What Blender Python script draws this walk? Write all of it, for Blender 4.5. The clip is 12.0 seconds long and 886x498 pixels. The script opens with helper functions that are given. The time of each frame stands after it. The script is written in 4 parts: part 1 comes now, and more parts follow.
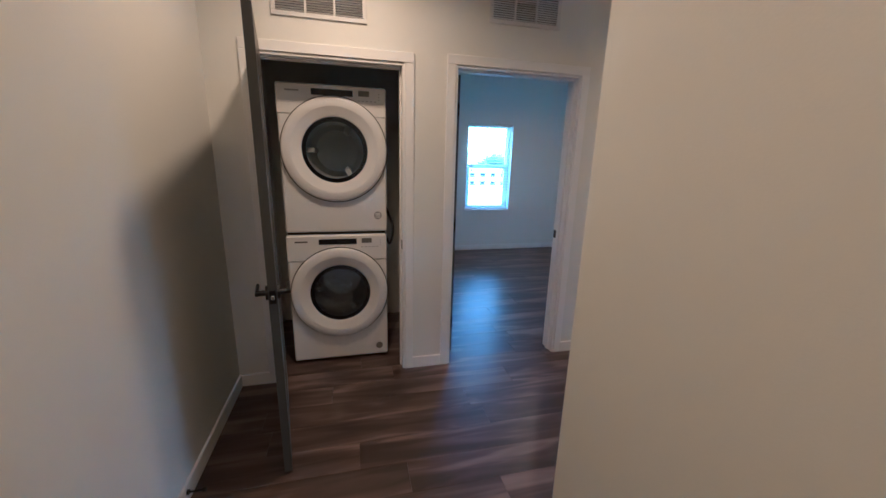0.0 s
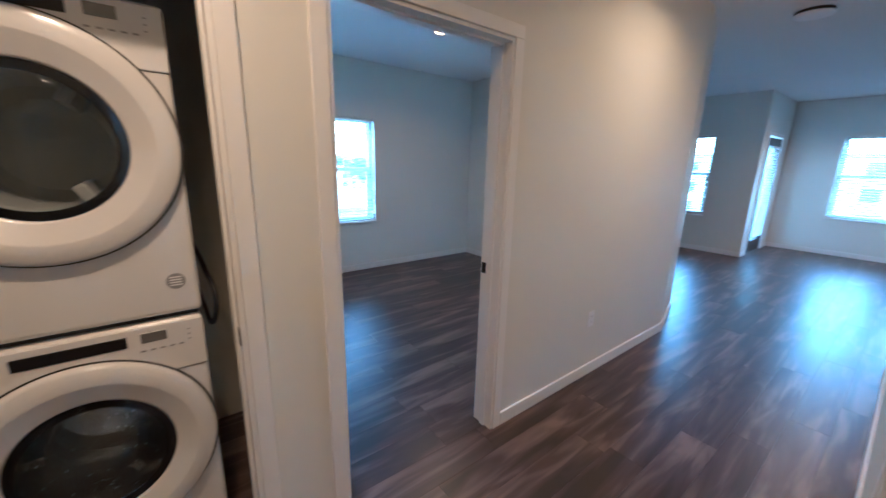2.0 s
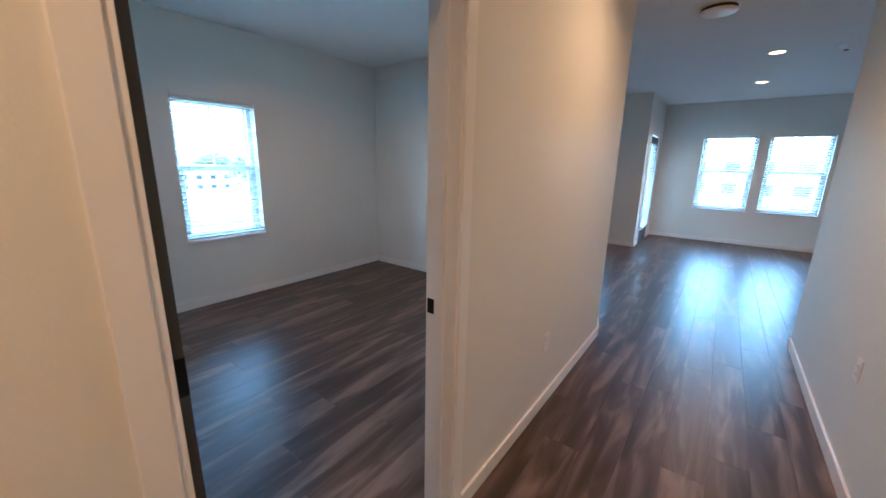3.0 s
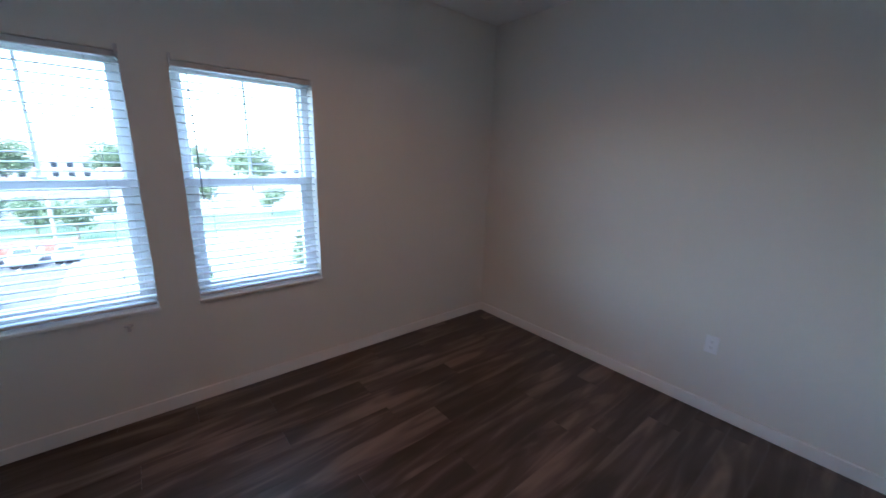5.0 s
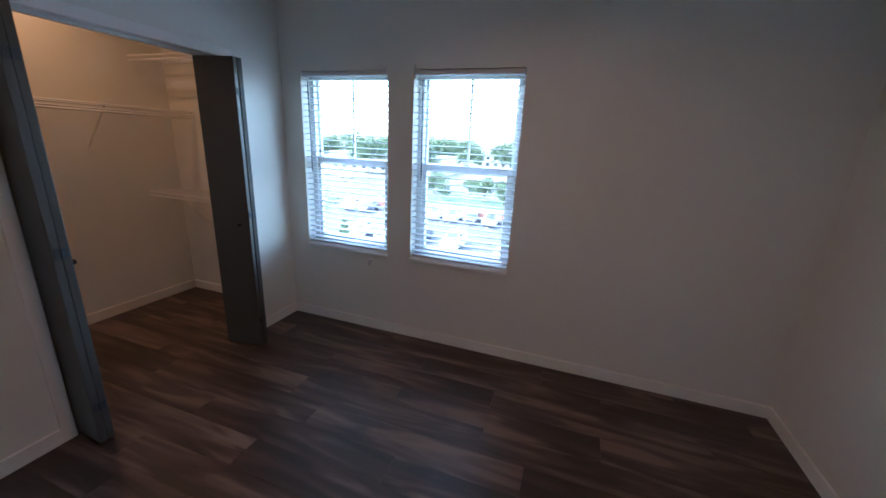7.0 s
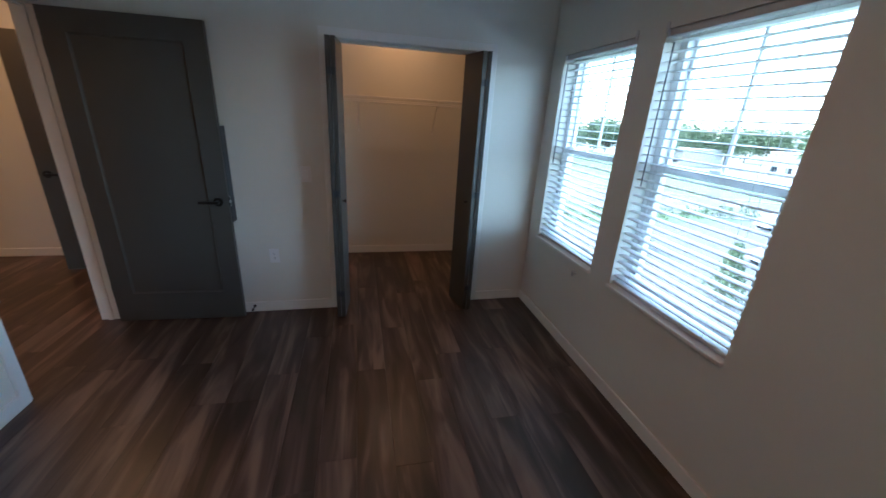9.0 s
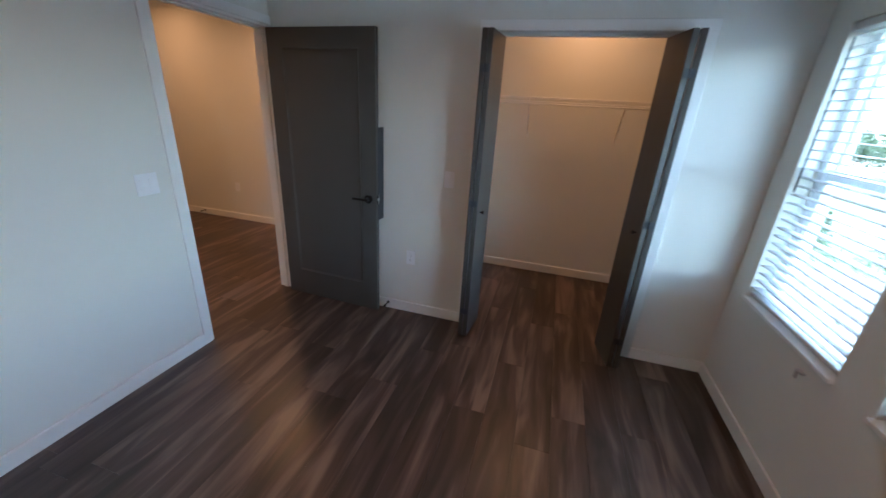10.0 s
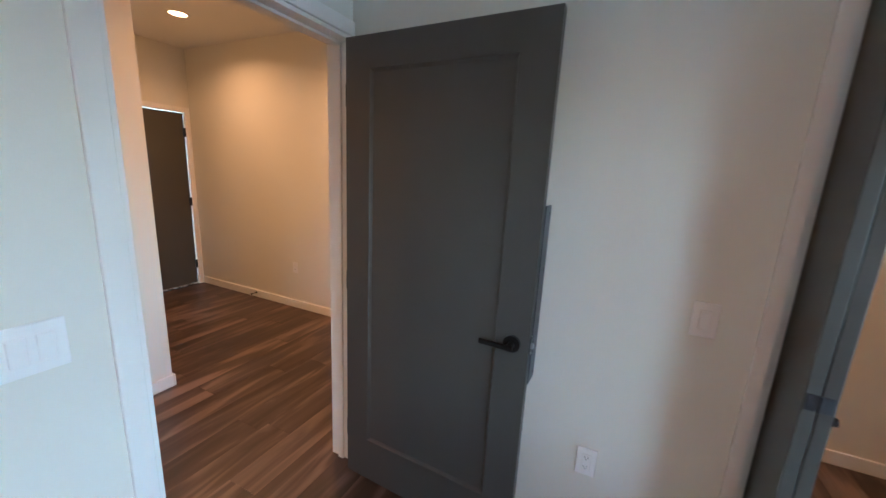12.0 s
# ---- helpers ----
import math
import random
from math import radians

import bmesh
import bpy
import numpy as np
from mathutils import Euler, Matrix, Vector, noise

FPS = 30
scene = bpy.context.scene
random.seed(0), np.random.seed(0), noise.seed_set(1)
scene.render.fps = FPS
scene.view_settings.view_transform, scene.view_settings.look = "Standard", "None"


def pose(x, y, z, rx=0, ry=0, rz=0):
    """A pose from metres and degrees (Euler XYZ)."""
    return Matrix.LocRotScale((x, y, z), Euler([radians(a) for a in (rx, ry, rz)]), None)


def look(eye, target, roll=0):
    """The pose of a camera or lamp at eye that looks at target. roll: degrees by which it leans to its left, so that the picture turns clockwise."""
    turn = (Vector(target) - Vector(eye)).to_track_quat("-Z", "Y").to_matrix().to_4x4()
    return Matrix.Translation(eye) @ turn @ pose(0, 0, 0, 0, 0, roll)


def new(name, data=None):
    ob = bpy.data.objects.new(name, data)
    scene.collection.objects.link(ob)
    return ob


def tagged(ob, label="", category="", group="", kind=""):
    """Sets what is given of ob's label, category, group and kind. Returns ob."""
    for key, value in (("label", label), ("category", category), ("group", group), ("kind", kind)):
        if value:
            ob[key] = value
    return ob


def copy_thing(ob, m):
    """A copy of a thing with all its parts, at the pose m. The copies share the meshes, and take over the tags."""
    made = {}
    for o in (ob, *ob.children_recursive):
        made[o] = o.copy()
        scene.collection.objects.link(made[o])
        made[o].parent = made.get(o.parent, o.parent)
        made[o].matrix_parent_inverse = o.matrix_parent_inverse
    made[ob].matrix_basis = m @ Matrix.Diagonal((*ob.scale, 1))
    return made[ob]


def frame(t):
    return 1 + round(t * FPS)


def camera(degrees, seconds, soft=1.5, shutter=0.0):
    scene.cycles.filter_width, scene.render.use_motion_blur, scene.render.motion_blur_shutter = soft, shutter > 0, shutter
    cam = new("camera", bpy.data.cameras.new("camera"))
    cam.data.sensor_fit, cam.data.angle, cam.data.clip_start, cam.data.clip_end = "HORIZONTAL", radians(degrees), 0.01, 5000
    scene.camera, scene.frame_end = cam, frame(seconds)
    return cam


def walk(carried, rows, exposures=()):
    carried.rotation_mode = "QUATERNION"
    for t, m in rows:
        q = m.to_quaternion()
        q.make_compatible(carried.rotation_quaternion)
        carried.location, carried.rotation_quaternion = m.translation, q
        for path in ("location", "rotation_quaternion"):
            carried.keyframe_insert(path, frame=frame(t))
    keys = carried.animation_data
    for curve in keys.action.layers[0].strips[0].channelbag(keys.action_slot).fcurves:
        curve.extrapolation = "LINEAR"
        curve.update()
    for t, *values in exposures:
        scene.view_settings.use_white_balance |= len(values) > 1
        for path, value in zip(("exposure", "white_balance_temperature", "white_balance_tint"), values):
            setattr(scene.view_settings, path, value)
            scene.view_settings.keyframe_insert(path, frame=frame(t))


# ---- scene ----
cam = camera(100.6, 12.0, shutter=0.2)
PATH = [
    (0, (-0.192, -0.099, 1.507), (0.28, 1.784, 1.026), 1.5),
    (0.5, (-0.147, 0.316, 1.53), (0.258, 2.216, 1.054), 1.6),
    (1, (-0.164, 0.599, 1.537), (0.278, 2.493, 1.07), 1.6),
    (1.5, (-0.145, 0.805, 1.517), (0.577, 2.614, 1.063), 1.3),
    (2, (-0.033, 1.032, 1.512), (1.163, 2.568, 1.051), 1.3),
    (2.5, (0.1, 1.268, 1.501), (1.659, 2.435, 1.043), 1.1),
    (4.5, (1.143, 2.808, 1.483), (2.678, 4.005, 1.024), 1.2),
    (5, (1.404, 3.109, 1.572), (2.645, 4.602, 1.092), 1.7),
    (5.5, (1.668, 3.204, 1.503), (2.496, 4.972, 1.067), 1.5),
    (6, (2.027, 3.132, 1.604), (2.407, 5.022, 1.074), 2.2),
    (6.5, (2.373, 3.101, 1.561), (2.232, 5.022, 1.02), 2.4),
    (7, (2.761, 3.158, 1.568), (2.136, 4.975, 1.014), 2.8),
    (9, (3.378, 4.22, 1.594), (1.551, 4.657, 0.909), 3.4),
    (9.5, (3.253, 4.39, 1.594), (1.38, 4.366, 0.893), 3.6),
    (10, (2.978, 4.523, 1.587), (1.179, 4.017, 0.875), 3.4),
    (10.5, (2.638, 4.472, 1.608), (0.968, 3.632, 0.899), 3.3),
    (11, (2.322, 4.255, 1.586), (0.645, 3.335, 1.001), 3.3),
    (11.5, (2.052, 3.932, 1.571), (0.324, 3.044, 1.095), 2.9),
    (12, (1.824, 3.548, 1.539), (0.055, 2.713, 1.126), 2.9),
]
EXPO = [(0, 5.72, 3440, -11), (0.5, 5.78, 3360, -12), (1.0, 5.84, 3360, -13), (1.5, 5.98, 3480, -13), (2.5, 6.05, 3800, -11), (2.7, 6.02, 3950, -11),
        (4.3, 5.78, 4700, 2), (4.9, 5.20, 4800, 4), (5.5, 4.68, 4800, 5), (6.5, 4.90, 4750, 3), (7.2, 5.05, 4720, 2),
        (8.8, 4.88, 4900, -3), (9.5, 4.95, 4880, -3), (10.0, 5.50, 4980, -1), (10.5, 6.03, 5100, 1), (11.2, 6.18, 5100, -2), (12, 6.12, 5030, -2)]
walk(cam, [(t, look(e, g, r)) for t, e, g, r in PATH], EXPO)

# ---- world, sun, exposure ----
world = bpy.data.worlds.new("world")
scene.world = world
world.use_nodes = True
wn = world.node_tree
sky = wn.nodes.new("ShaderNodeTexSky")
sky.sky_type, sky.sun_disc = "NISHITA", False
sky.sun_elevation, sky.sun_rotation = radians(52), radians(250)
sky.air_density, sky.dust_density = 1.0, 1.5
haze = wn.nodes.new("ShaderNodeHueSaturation")
haze.inputs["Saturation"].default_value = 0.65
wn.links.new(sky.outputs[0], haze.inputs["Color"])
wn.links.new(haze.outputs[0], wn.nodes["Background"].inputs[0])
wn.nodes["Background"].inputs[1].default_value = 0.15
sun = new("sun", bpy.data.lights.new("sun", "SUN"))
sun.data.energy, sun.data.angle, sun.data.color = 0.6, radians(10), (1, 0.95, 0.88)
sun.matrix_world = look((-33, -12, 45), (0, 0, 0))
LAMP_COLOR = (1.0, 0.43, 0.165)
LAMP_W = 0.32


# ---- materials ----
def mat(name, color, rough=0.5, metal=0.0, var=0.06, scale=6.0, bump=0.0, bscale=120.0, coat=0.0, stretch=None, emit=0.0):
    m = bpy.data.materials.new(name)
    m.use_nodes = True
    nt, N = m.node_tree, m.node_tree.nodes
    b = N["Principled BSDF"]
    b.inputs["Roughness"].default_value, b.inputs["Metallic"].default_value = rough, metal
    b.inputs["Coat Weight"].default_value = coat
    tc = N.new("ShaderNodeTexCoord")
    mp = N.new("ShaderNodeMapping")
    if stretch:
        mp.inputs["Scale"].default_value = stretch
    nt.links.new(tc.outputs["Object"], mp.inputs[0])
    n1 = N.new("ShaderNodeTexNoise")
    n1.inputs["Scale"].default_value, n1.inputs["Detail"].default_value = scale, 4
    nt.links.new(mp.outputs[0], n1.inputs["Vector"])
    ramp = N.new("ShaderNodeMapRange")
    ramp.inputs[3].default_value, ramp.inputs[4].default_value = 1 - var, 1 + var
    nt.links.new(n1.outputs["Fac"], ramp.inputs[0])
    mul = N.new("ShaderNodeVectorMath")
    mul.operation = "SCALE"
    mul.inputs[0].default_value = color
    nt.links.new(ramp.outputs[0], mul.inputs["Scale"])
    nt.links.new(mul.outputs[0], b.inputs["Base Color"])
    rr = N.new("ShaderNodeMapRange")
    rr.inputs[3].default_value, rr.inputs[4].default_value = max(0, rough - 0.06), min(1, rough + 0.06)
    nt.links.new(n1.outputs["Fac"], rr.inputs[0])
    nt.links.new(rr.outputs[0], b.inputs["Roughness"])
    if bump:
        n2 = N.new("ShaderNodeTexNoise")
        n2.inputs["Scale"].default_value, n2.inputs["Detail"].default_value = bscale, 3
        nt.links.new(tc.outputs["Object"], n2.inputs["Vector"])
        bp = N.new("ShaderNodeBump")
        bp.inputs["Strength"].default_value, bp.inputs["Distance"].default_value = bump, 0.004
        nt.links.new(n2.outputs["Fac"], bp.inputs["Height"])
        nt.links.new(bp.outputs[0], b.inputs["Normal"])
    if emit:
        b.inputs["Emission Color"].default_value = (*LAMP_COLOR, 1)
        b.inputs["Emission Strength"].default_value = emit
    return m


def wood_floor(name, island=False):
    m = bpy.data.materials.new(name)
    m.use_nodes = True
    nt, N, L = m.node_tree, m.node_tree.nodes, m.node_tree.links
    b = N["Principled BSDF"]
    if island:
        rnd = N.new("ShaderNodeNewGeometry").outputs["Random Per Island"]
    else:
        rnd = N.new("ShaderNodeObjectInfo").outputs["Random"]
    geo = N.new("ShaderNodeNewGeometry")
    comb = N.new("ShaderNodeCombineXYZ")
    k = N.new("ShaderNodeMath")
    k.operation = "MULTIPLY"
    k.inputs[1].default_value = 37.0
    L.new(rnd, k.inputs[0])
    L.new(k.outputs[0], comb.inputs[0])
    L.new(k.outputs[0], comb.inputs[2])
    add = N.new("ShaderNodeVectorMath")
    L.new(geo.outputs["Position"], add.inputs[0])
    L.new(comb.outputs[0], add.inputs[1])

    def grain(sx, sy, scale, detail, dist):
        mp = N.new("ShaderNodeMapping")
        mp.inputs["Scale"].default_value = (sx, sy, 1)
        L.new(add.outputs[0], mp.inputs[0])
        n = N.new("ShaderNodeTexNoise")
        n.inputs["Scale"].default_value, n.inputs["Detail"].default_value, n.inputs["Distortion"].default_value = scale, detail, dist
        L.new(mp.outputs[0], n.inputs["Vector"])
        return n.outputs["Fac"]
    broad, fine = grain(1.15, 8.0, 1.2, 2.8, 0.7), grain(0.9, 30, 2.4, 4, 0.4)
    wide = N.new("ShaderNodeMath")
    wide.operation = "MULTIPLY_ADD"
    wide.inputs[1].default_value, wide.inputs[2].default_value = 1.7, -0.35
    L.new(broad, wide.inputs[0])
    mix = N.new("ShaderNodeMath")
    mix.operation = "MULTIPLY_ADD"
    mix.inputs[1].default_value = 0.12
    L.new(fine, mix.inputs[0])
    s = N.new("ShaderNodeMath")
    s.operation = "MULTIPLY_ADD"
    s.inputs[1].default_value = 0.15
    L.new(rnd, s.inputs[0])
    L.new(wide.outputs[0], s.inputs[2])
    L.new(s.outputs[0], mix.inputs[2])
    cr = N.new("ShaderNodeValToRGB")
    e = cr.color_ramp.elements
    e[0].position, e[0].color = 0.42, (0.041, 0.0268, 0.0210, 1)
    e[1].position, e[1].color = 0.96, (0.195, 0.136, 0.107, 1)
    mid = e.new(0.66)
    mid.color = (0.077, 0.0510, 0.0400, 1)
    L.new(mix.outputs[0], cr.inputs[0])
    L.new(cr.outputs[0], b.inputs["Base Color"])
    b.inputs["Specular IOR Level"].default_value = 0.45
    rr = N.new("ShaderNodeMapRange")
    rr.inputs[3].default_value, rr.inputs[4].default_value = 0.27, 0.42
    L.new(broad, rr.inputs[0])
    L.new(rr.outputs[0], b.inputs["Roughness"])
    bp = N.new("ShaderNodeBump")
    bp.inputs["Strength"].default_value, bp.inputs["Distance"].default_value = 0.04, 0.002
    L.new(fine, bp.inputs["Height"])
    L.new(bp.outputs[0], b.inputs["Normal"])
    return m


def glass_mat(name, tint=(0.97, 0.99, 1.0), amount=0.985):
    """Thin pane: mostly clear, with a gloss that rises at grazing angles."""
    m = bpy.data.materials.new(name)
    m.use_nodes = True
    nt, N, L = m.node_tree, m.node_tree.nodes, m.node_tree.links
    N.remove(N["Principled BSDF"])
    tr, gl, mx = N.new("ShaderNodeBsdfTransparent"), N.new("ShaderNodeBsdfGlossy"), N.new("ShaderNodeMixShader")
    lw = N.new("ShaderNodeLayerWeight")
    lw.inputs[0].default_value = 0.5
    pw = N.new("ShaderNodeMath")
    pw.operation = "POWER"
    pw.inputs[1].default_value = 5.0
    fr = N.new("ShaderNodeMath")
    fr.operation = "MULTIPLY_ADD"
    fr.inputs[1].default_value, fr.inputs[2].default_value = 0.6, 0.03
    L.new(lw.outputs["Facing"], pw.inputs[0])
    L.new(pw.outputs[0], fr.inputs[0])
    tr.inputs[0].default_value = (*[c * amount for c in tint], 1)
    gl.inputs["Roughness"].default_value = 0.02
    L.new(fr.outputs[0], mx.inputs[0])
    L.new(tr.outputs[0], mx.inputs[1])
    L.new(gl.outputs[0], mx.inputs[2])
    L.new(mx.outputs[0], N["Material Output"].inputs[0])
    return m


WALL = mat("wall_paint", (0.78, 0.77, 0.71), 0.62, var=0.025, scale=1.2, bump=0.10, bscale=170)
CEIL = mat("ceiling_paint", (0.84, 0.835, 0.815), 0.8, var=0.02, scale=1.0, bump=0.3, bscale=150)
TRIM = mat("trim_paint", (0.86, 0.85, 0.82), 0.38, var=0.02, scale=4, bump=0.03, bscale=40)
DOOR = mat("door_paint", (0.072, 0.070, 0.063), 0.42, var=0.06, scale=5, bump=0.06, bscale=90)
BLACK = mat("black_metal", (0.012, 0.012, 0.013), 0.35, metal=0.6, var=0.1)
STEEL = mat("steel", (0.55, 0.55, 0.56), 0.28, metal=1.0, var=0.06, scale=30)
PLATE = mat("guard_metal", (0.07, 0.075, 0.085), 0.4, metal=0.7, var=0.1)
ENAMEL = mat("white_enamel", (0.80, 0.79, 0.77), 0.2, var=0.015, scale=3, coat=0.6)
# near-black for real gaps, and for the smoke detector's painted shade
SEAM_SHADE = mat("dark_gap_shade", (0.02, 0.02, 0.02), 0.7)
DARKGLASS = mat("black_panel", (0.012, 0.012, 0.014), 0.12, var=0.1)
GREYSCREEN = mat("grey_display", (0.16, 0.16, 0.15), 0.2)
GREYINK = mat("grey_marks", (0.30, 0.30, 0.30), 0.5)
BADGE = mat("badge_foil", (0.20, 0.18, 0.17), 0.35, metal=0.3)
PLASTIC = mat("white_plastic", (0.87, 0.87, 0.87), 0.3, var=0.02)
SLOT = mat("slot_dark", (0.05, 0.05, 0.05), 0.6)
GRILLE = mat("grille_paint", (0.70, 0.69, 0.66), 0.4, var=0.03)
DUCT = mat("duct_dark", (0.06, 0.06, 0.065), 0.8)
WIRE = mat("white_wire", (0.86, 0.85, 0.83), 0.3, var=0.02)
VINYL = mat("white_vinyl", (0.80, 0.81, 0.81), 0.35, var=0.02)
BLIND = mat("blind_slat", (0.68, 0.685, 0.68), 0.45, var=0.02, scale=8)
CORD = mat("cord", (0.55, 0.55, 0.55), 0.7)
WAND = mat("wand", (0.10, 0.11, 0.12), 0.3)
# tint darkens the bright view outdoors; shadowless panes still let direct daylight in
GLASS = glass_mat("window_glass", (1.0, 0.99, 0.975), 0.80)
DOORGLASS = glass_mat("appliance_glass", (0.9, 0.93, 0.95), 0.9)
DRYGLASS = glass_mat("smoked_glass", (0.9, 0.93, 0.93), 0.88)
LENS = mat("lamp_lens", (0.9, 0.88, 0.8), 0.5, emit=0.35)
HOSE = mat("hose_rubber", (0.02, 0.02, 0.022), 0.5)
STAIN = mat("threshold_wood", (0.05, 0.032, 0.024), 0.4)
PLANK, PLANK_FAR = wood_floor("wood_plank"), wood_floor("wood_plank_far", True)
SUBFLOOR = mat("subfloor", (0.012, 0.009, 0.008), 0.9)
ASPHALT = mat("asphalt", (0.050, 0.048, 0.049), 0.9, var=0.18, scale=0.4, bump=0.2, bscale=8)
GROUND = mat("dry_ground", (0.13, 0.125, 0.09), 0.95, var=0.25, scale=0.05)
CONCRETE = mat("concrete", (0.24, 0.23, 0.215), 0.85, var=0.12, scale=0.5)
GRASS = mat("grass", (0.050, 0.078, 0.026), 0.9, var=0.35, scale=0.5, bump=0.6, bscale=6)
LEAF = mat("foliage", (0.082, 0.108, 0.048), 0.7, var=0.5, scale=1.5)
BARK = mat("bark", (0.10, 0.075, 0.055), 0.9, var=0.3, scale=10)
PAINTLINE = mat("road_paint", (0.75, 0.75, 0.72), 0.7, var=0.1)
BRICKWALL = mat("red_wall", (0.26, 0.10, 0.06), 0.85, var=0.15, scale=2)
STUCCO = mat("stucco", (0.36, 0.34, 0.31), 0.85, var=0.06, scale=0.6, bump=0.2, bscale=10)
ROOFING = mat("roofing", (0.30, 0.24, 0.20), 0.9, var=0.15, scale=1)
CARGLASS = mat("car_glass", (0.02, 0.025, 0.03), 0.06)
TYRE = mat("tyre", (0.018, 0.018, 0.018), 0.8)
CARPAINT = [mat("car_paint", c, 0.25, var=0.02, coat=0.8) for c in
            ((0.75, 0.75, 0.75), (0.03, 0.035, 0.05), (0.78, 0.77, 0.74), (0.28, 0.30, 0.33), (0.55, 0.58, 0.62))]


# ---- mesh helpers ----
def part(name, bm, material, parent=None, label="", smooth=False):
    me = bpy.data.meshes.new(name)
    bmesh.ops.recalc_face_normals(bm, faces=bm.faces)
    bm.to_mesh(me)
    bm.free()
    me.materials.append(material)
    if smooth:
        for p in me.polygons:
            p.use_smooth = True
    ob = new(name, me)
    if parent:
        ob.parent = parent
    if label:
        ob["label"] = label
    return ob


def box(bm, x0, x1, y0, y1, z0, z1, bevel=0.0, seg=1):
    r = bmesh.ops.create_cube(bm, size=1)
    vs = r["verts"]
    bmesh.ops.transform(bm, verts=vs, matrix=Matrix.Translation(((x0 + x1) / 2, (y0 + y1) / 2, (z0 + z1) / 2)) @
                        Matrix.Diagonal((abs(x1 - x0), abs(y1 - y0), abs(z1 - z0), 1)))
    if bevel:
        es = list({e for v in vs for e in v.link_edges})
        bmesh.ops.bevel(bm, geom=es, offset=bevel, segments=seg, affect="EDGES", profile=0.5)
    return bm


def boxes(*bs, bevel=0.0, seg=1):
    bm = bmesh.new()
    for b in bs:
        box(bm, *b, bevel=bevel, seg=seg)
    return bm


def cyl(bm, p, q, r, n=16, r2=None):
    p, q = Vector(p), Vector(q)
    d = q - p
    m = Matrix.Translation((p + q) / 2) @ d.to_track_quat("Z", "Y").to_matrix().to_4x4()
    bmesh.ops.create_cone(bm, cap_ends=True, segments=n, radius1=r, radius2=r if r2 is None else r2, depth=d.length, matrix=m)
    return bm


def rod(p, q, r, n=12, r2=None):
    return cyl(bmesh.new(), p, q, r, n, r2)


def lathe(profile, n=56, flip=1):
    """Turns (radius, out) pairs round the y axis; out goes towards -y."""
    bm = bmesh.new()
    rings = []
    for r, o in profile:
        if r < 1e-5:
            rings.append([bm.verts.new((0, -o, 0))])
        else:
            rings.append([bm.verts.new((r * math.cos(2 * math.pi * i / n), -o, r * math.sin(2 * math.pi * i / n))) for i in range(n)])
    for a, b in zip(rings, rings[1:]):
        for i in range(n):
            j = (i + 1) % n
            if len(a) == 1:
                bm.faces.new((a[0], b[i], b[j]))
            elif len(b) == 1:
                bm.faces.new((a[i], b[0], a[j]))
            else:
                bm.faces.new((a[i], b[i], b[j], a[j]))
    return bm


def prism(pts, z0, z1):
    bm = bmesh.new()
    lo, hi = [bm.verts.new((x, y, z0)) for x, y in pts], [bm.verts.new((x, y, z1)) for x, y in pts]
    bm.faces.new(lo)
    bm.faces.new(hi)
    for i in range(len(pts)):
        j = (i + 1) % len(pts)
        bm.faces.new((lo[i], lo[j], hi[j], hi[i]))
    return bm


def empty(name, m=None, label="", category="", group="", kind=""):
    ob = new(name)
    ob.empty_display_size = 0.05
    if m is not None:
        ob.matrix_world = m
    return tagged(ob, label, category, group, kind)


def wall_pieces(u0, u1, h, holes):
    """Rectangles (u0, u1, z0, z1) of a wall with the holes left out."""
    out, u = [], u0
    for a, b, z0, z1 in sorted(holes):
        out.append((u, a, 0, h))
        if z0 > 0:
            out.append((a, b, 0, z0))
        out.append((a, b, z1, h))
        u = b
    out.append((u, u1, 0, h))
    return out


def wall_x(name, u0, u1, y0, y1, holes=(), h=None):
    bm = boxes(*[(a, b, y0, y1, z0, z1) for a, b, z0, z1 in wall_pieces(u0, u1, h or H, holes)])
    bmesh.ops.remove_doubles(bm, verts=bm.verts, dist=1e-5)
    return tagged(part(name, bm, WALL), "off-white painted drywall wall", "wall", kind="structure")


def wall_y(name, v0, v1, x0, x1, holes=(), h=None):
    bm = boxes(*[(x0, x1, a, b, z0, z1) for a, b, z0, z1 in wall_pieces(v0, v1, h or H, holes)])
    bmesh.ops.remove_doubles(bm, verts=bm.verts, dist=1e-5)
    return tagged(part(name, bm, WALL), "off-white painted drywall wall", "wall", kind="structure")


# ---- the flat: plan ----
H = 2.745
YN, YB = 2.31, 2.44          # hall side and bedroom side of the wall between them
YW = 5.695                   # window wall
XW, XE = 0.471, 4.107        # bedroom west and east
XH = -0.95                   # entry hall west
YS, XC = 0.935, 0.540         # corridor south wall and its corner
YE = -1.12                   # entry wall
DX0, DX1, DH = 0.465, 1.350, 2.070
LX0, LX1, LH = -0.71, 0.145, 2.056
CY0, CY1, CH = 4.030, 5.182, 2.042
WIN_A, WIN_B, WZ0, WZ1 = (0.655, 1.413), (1.615, 2.383), 0.667, 2.045
SX0, SX1 = 0.74, 1.53
XF, XP, YP = 9.65, 7.93, 2.80   # living room far wall, patio corner

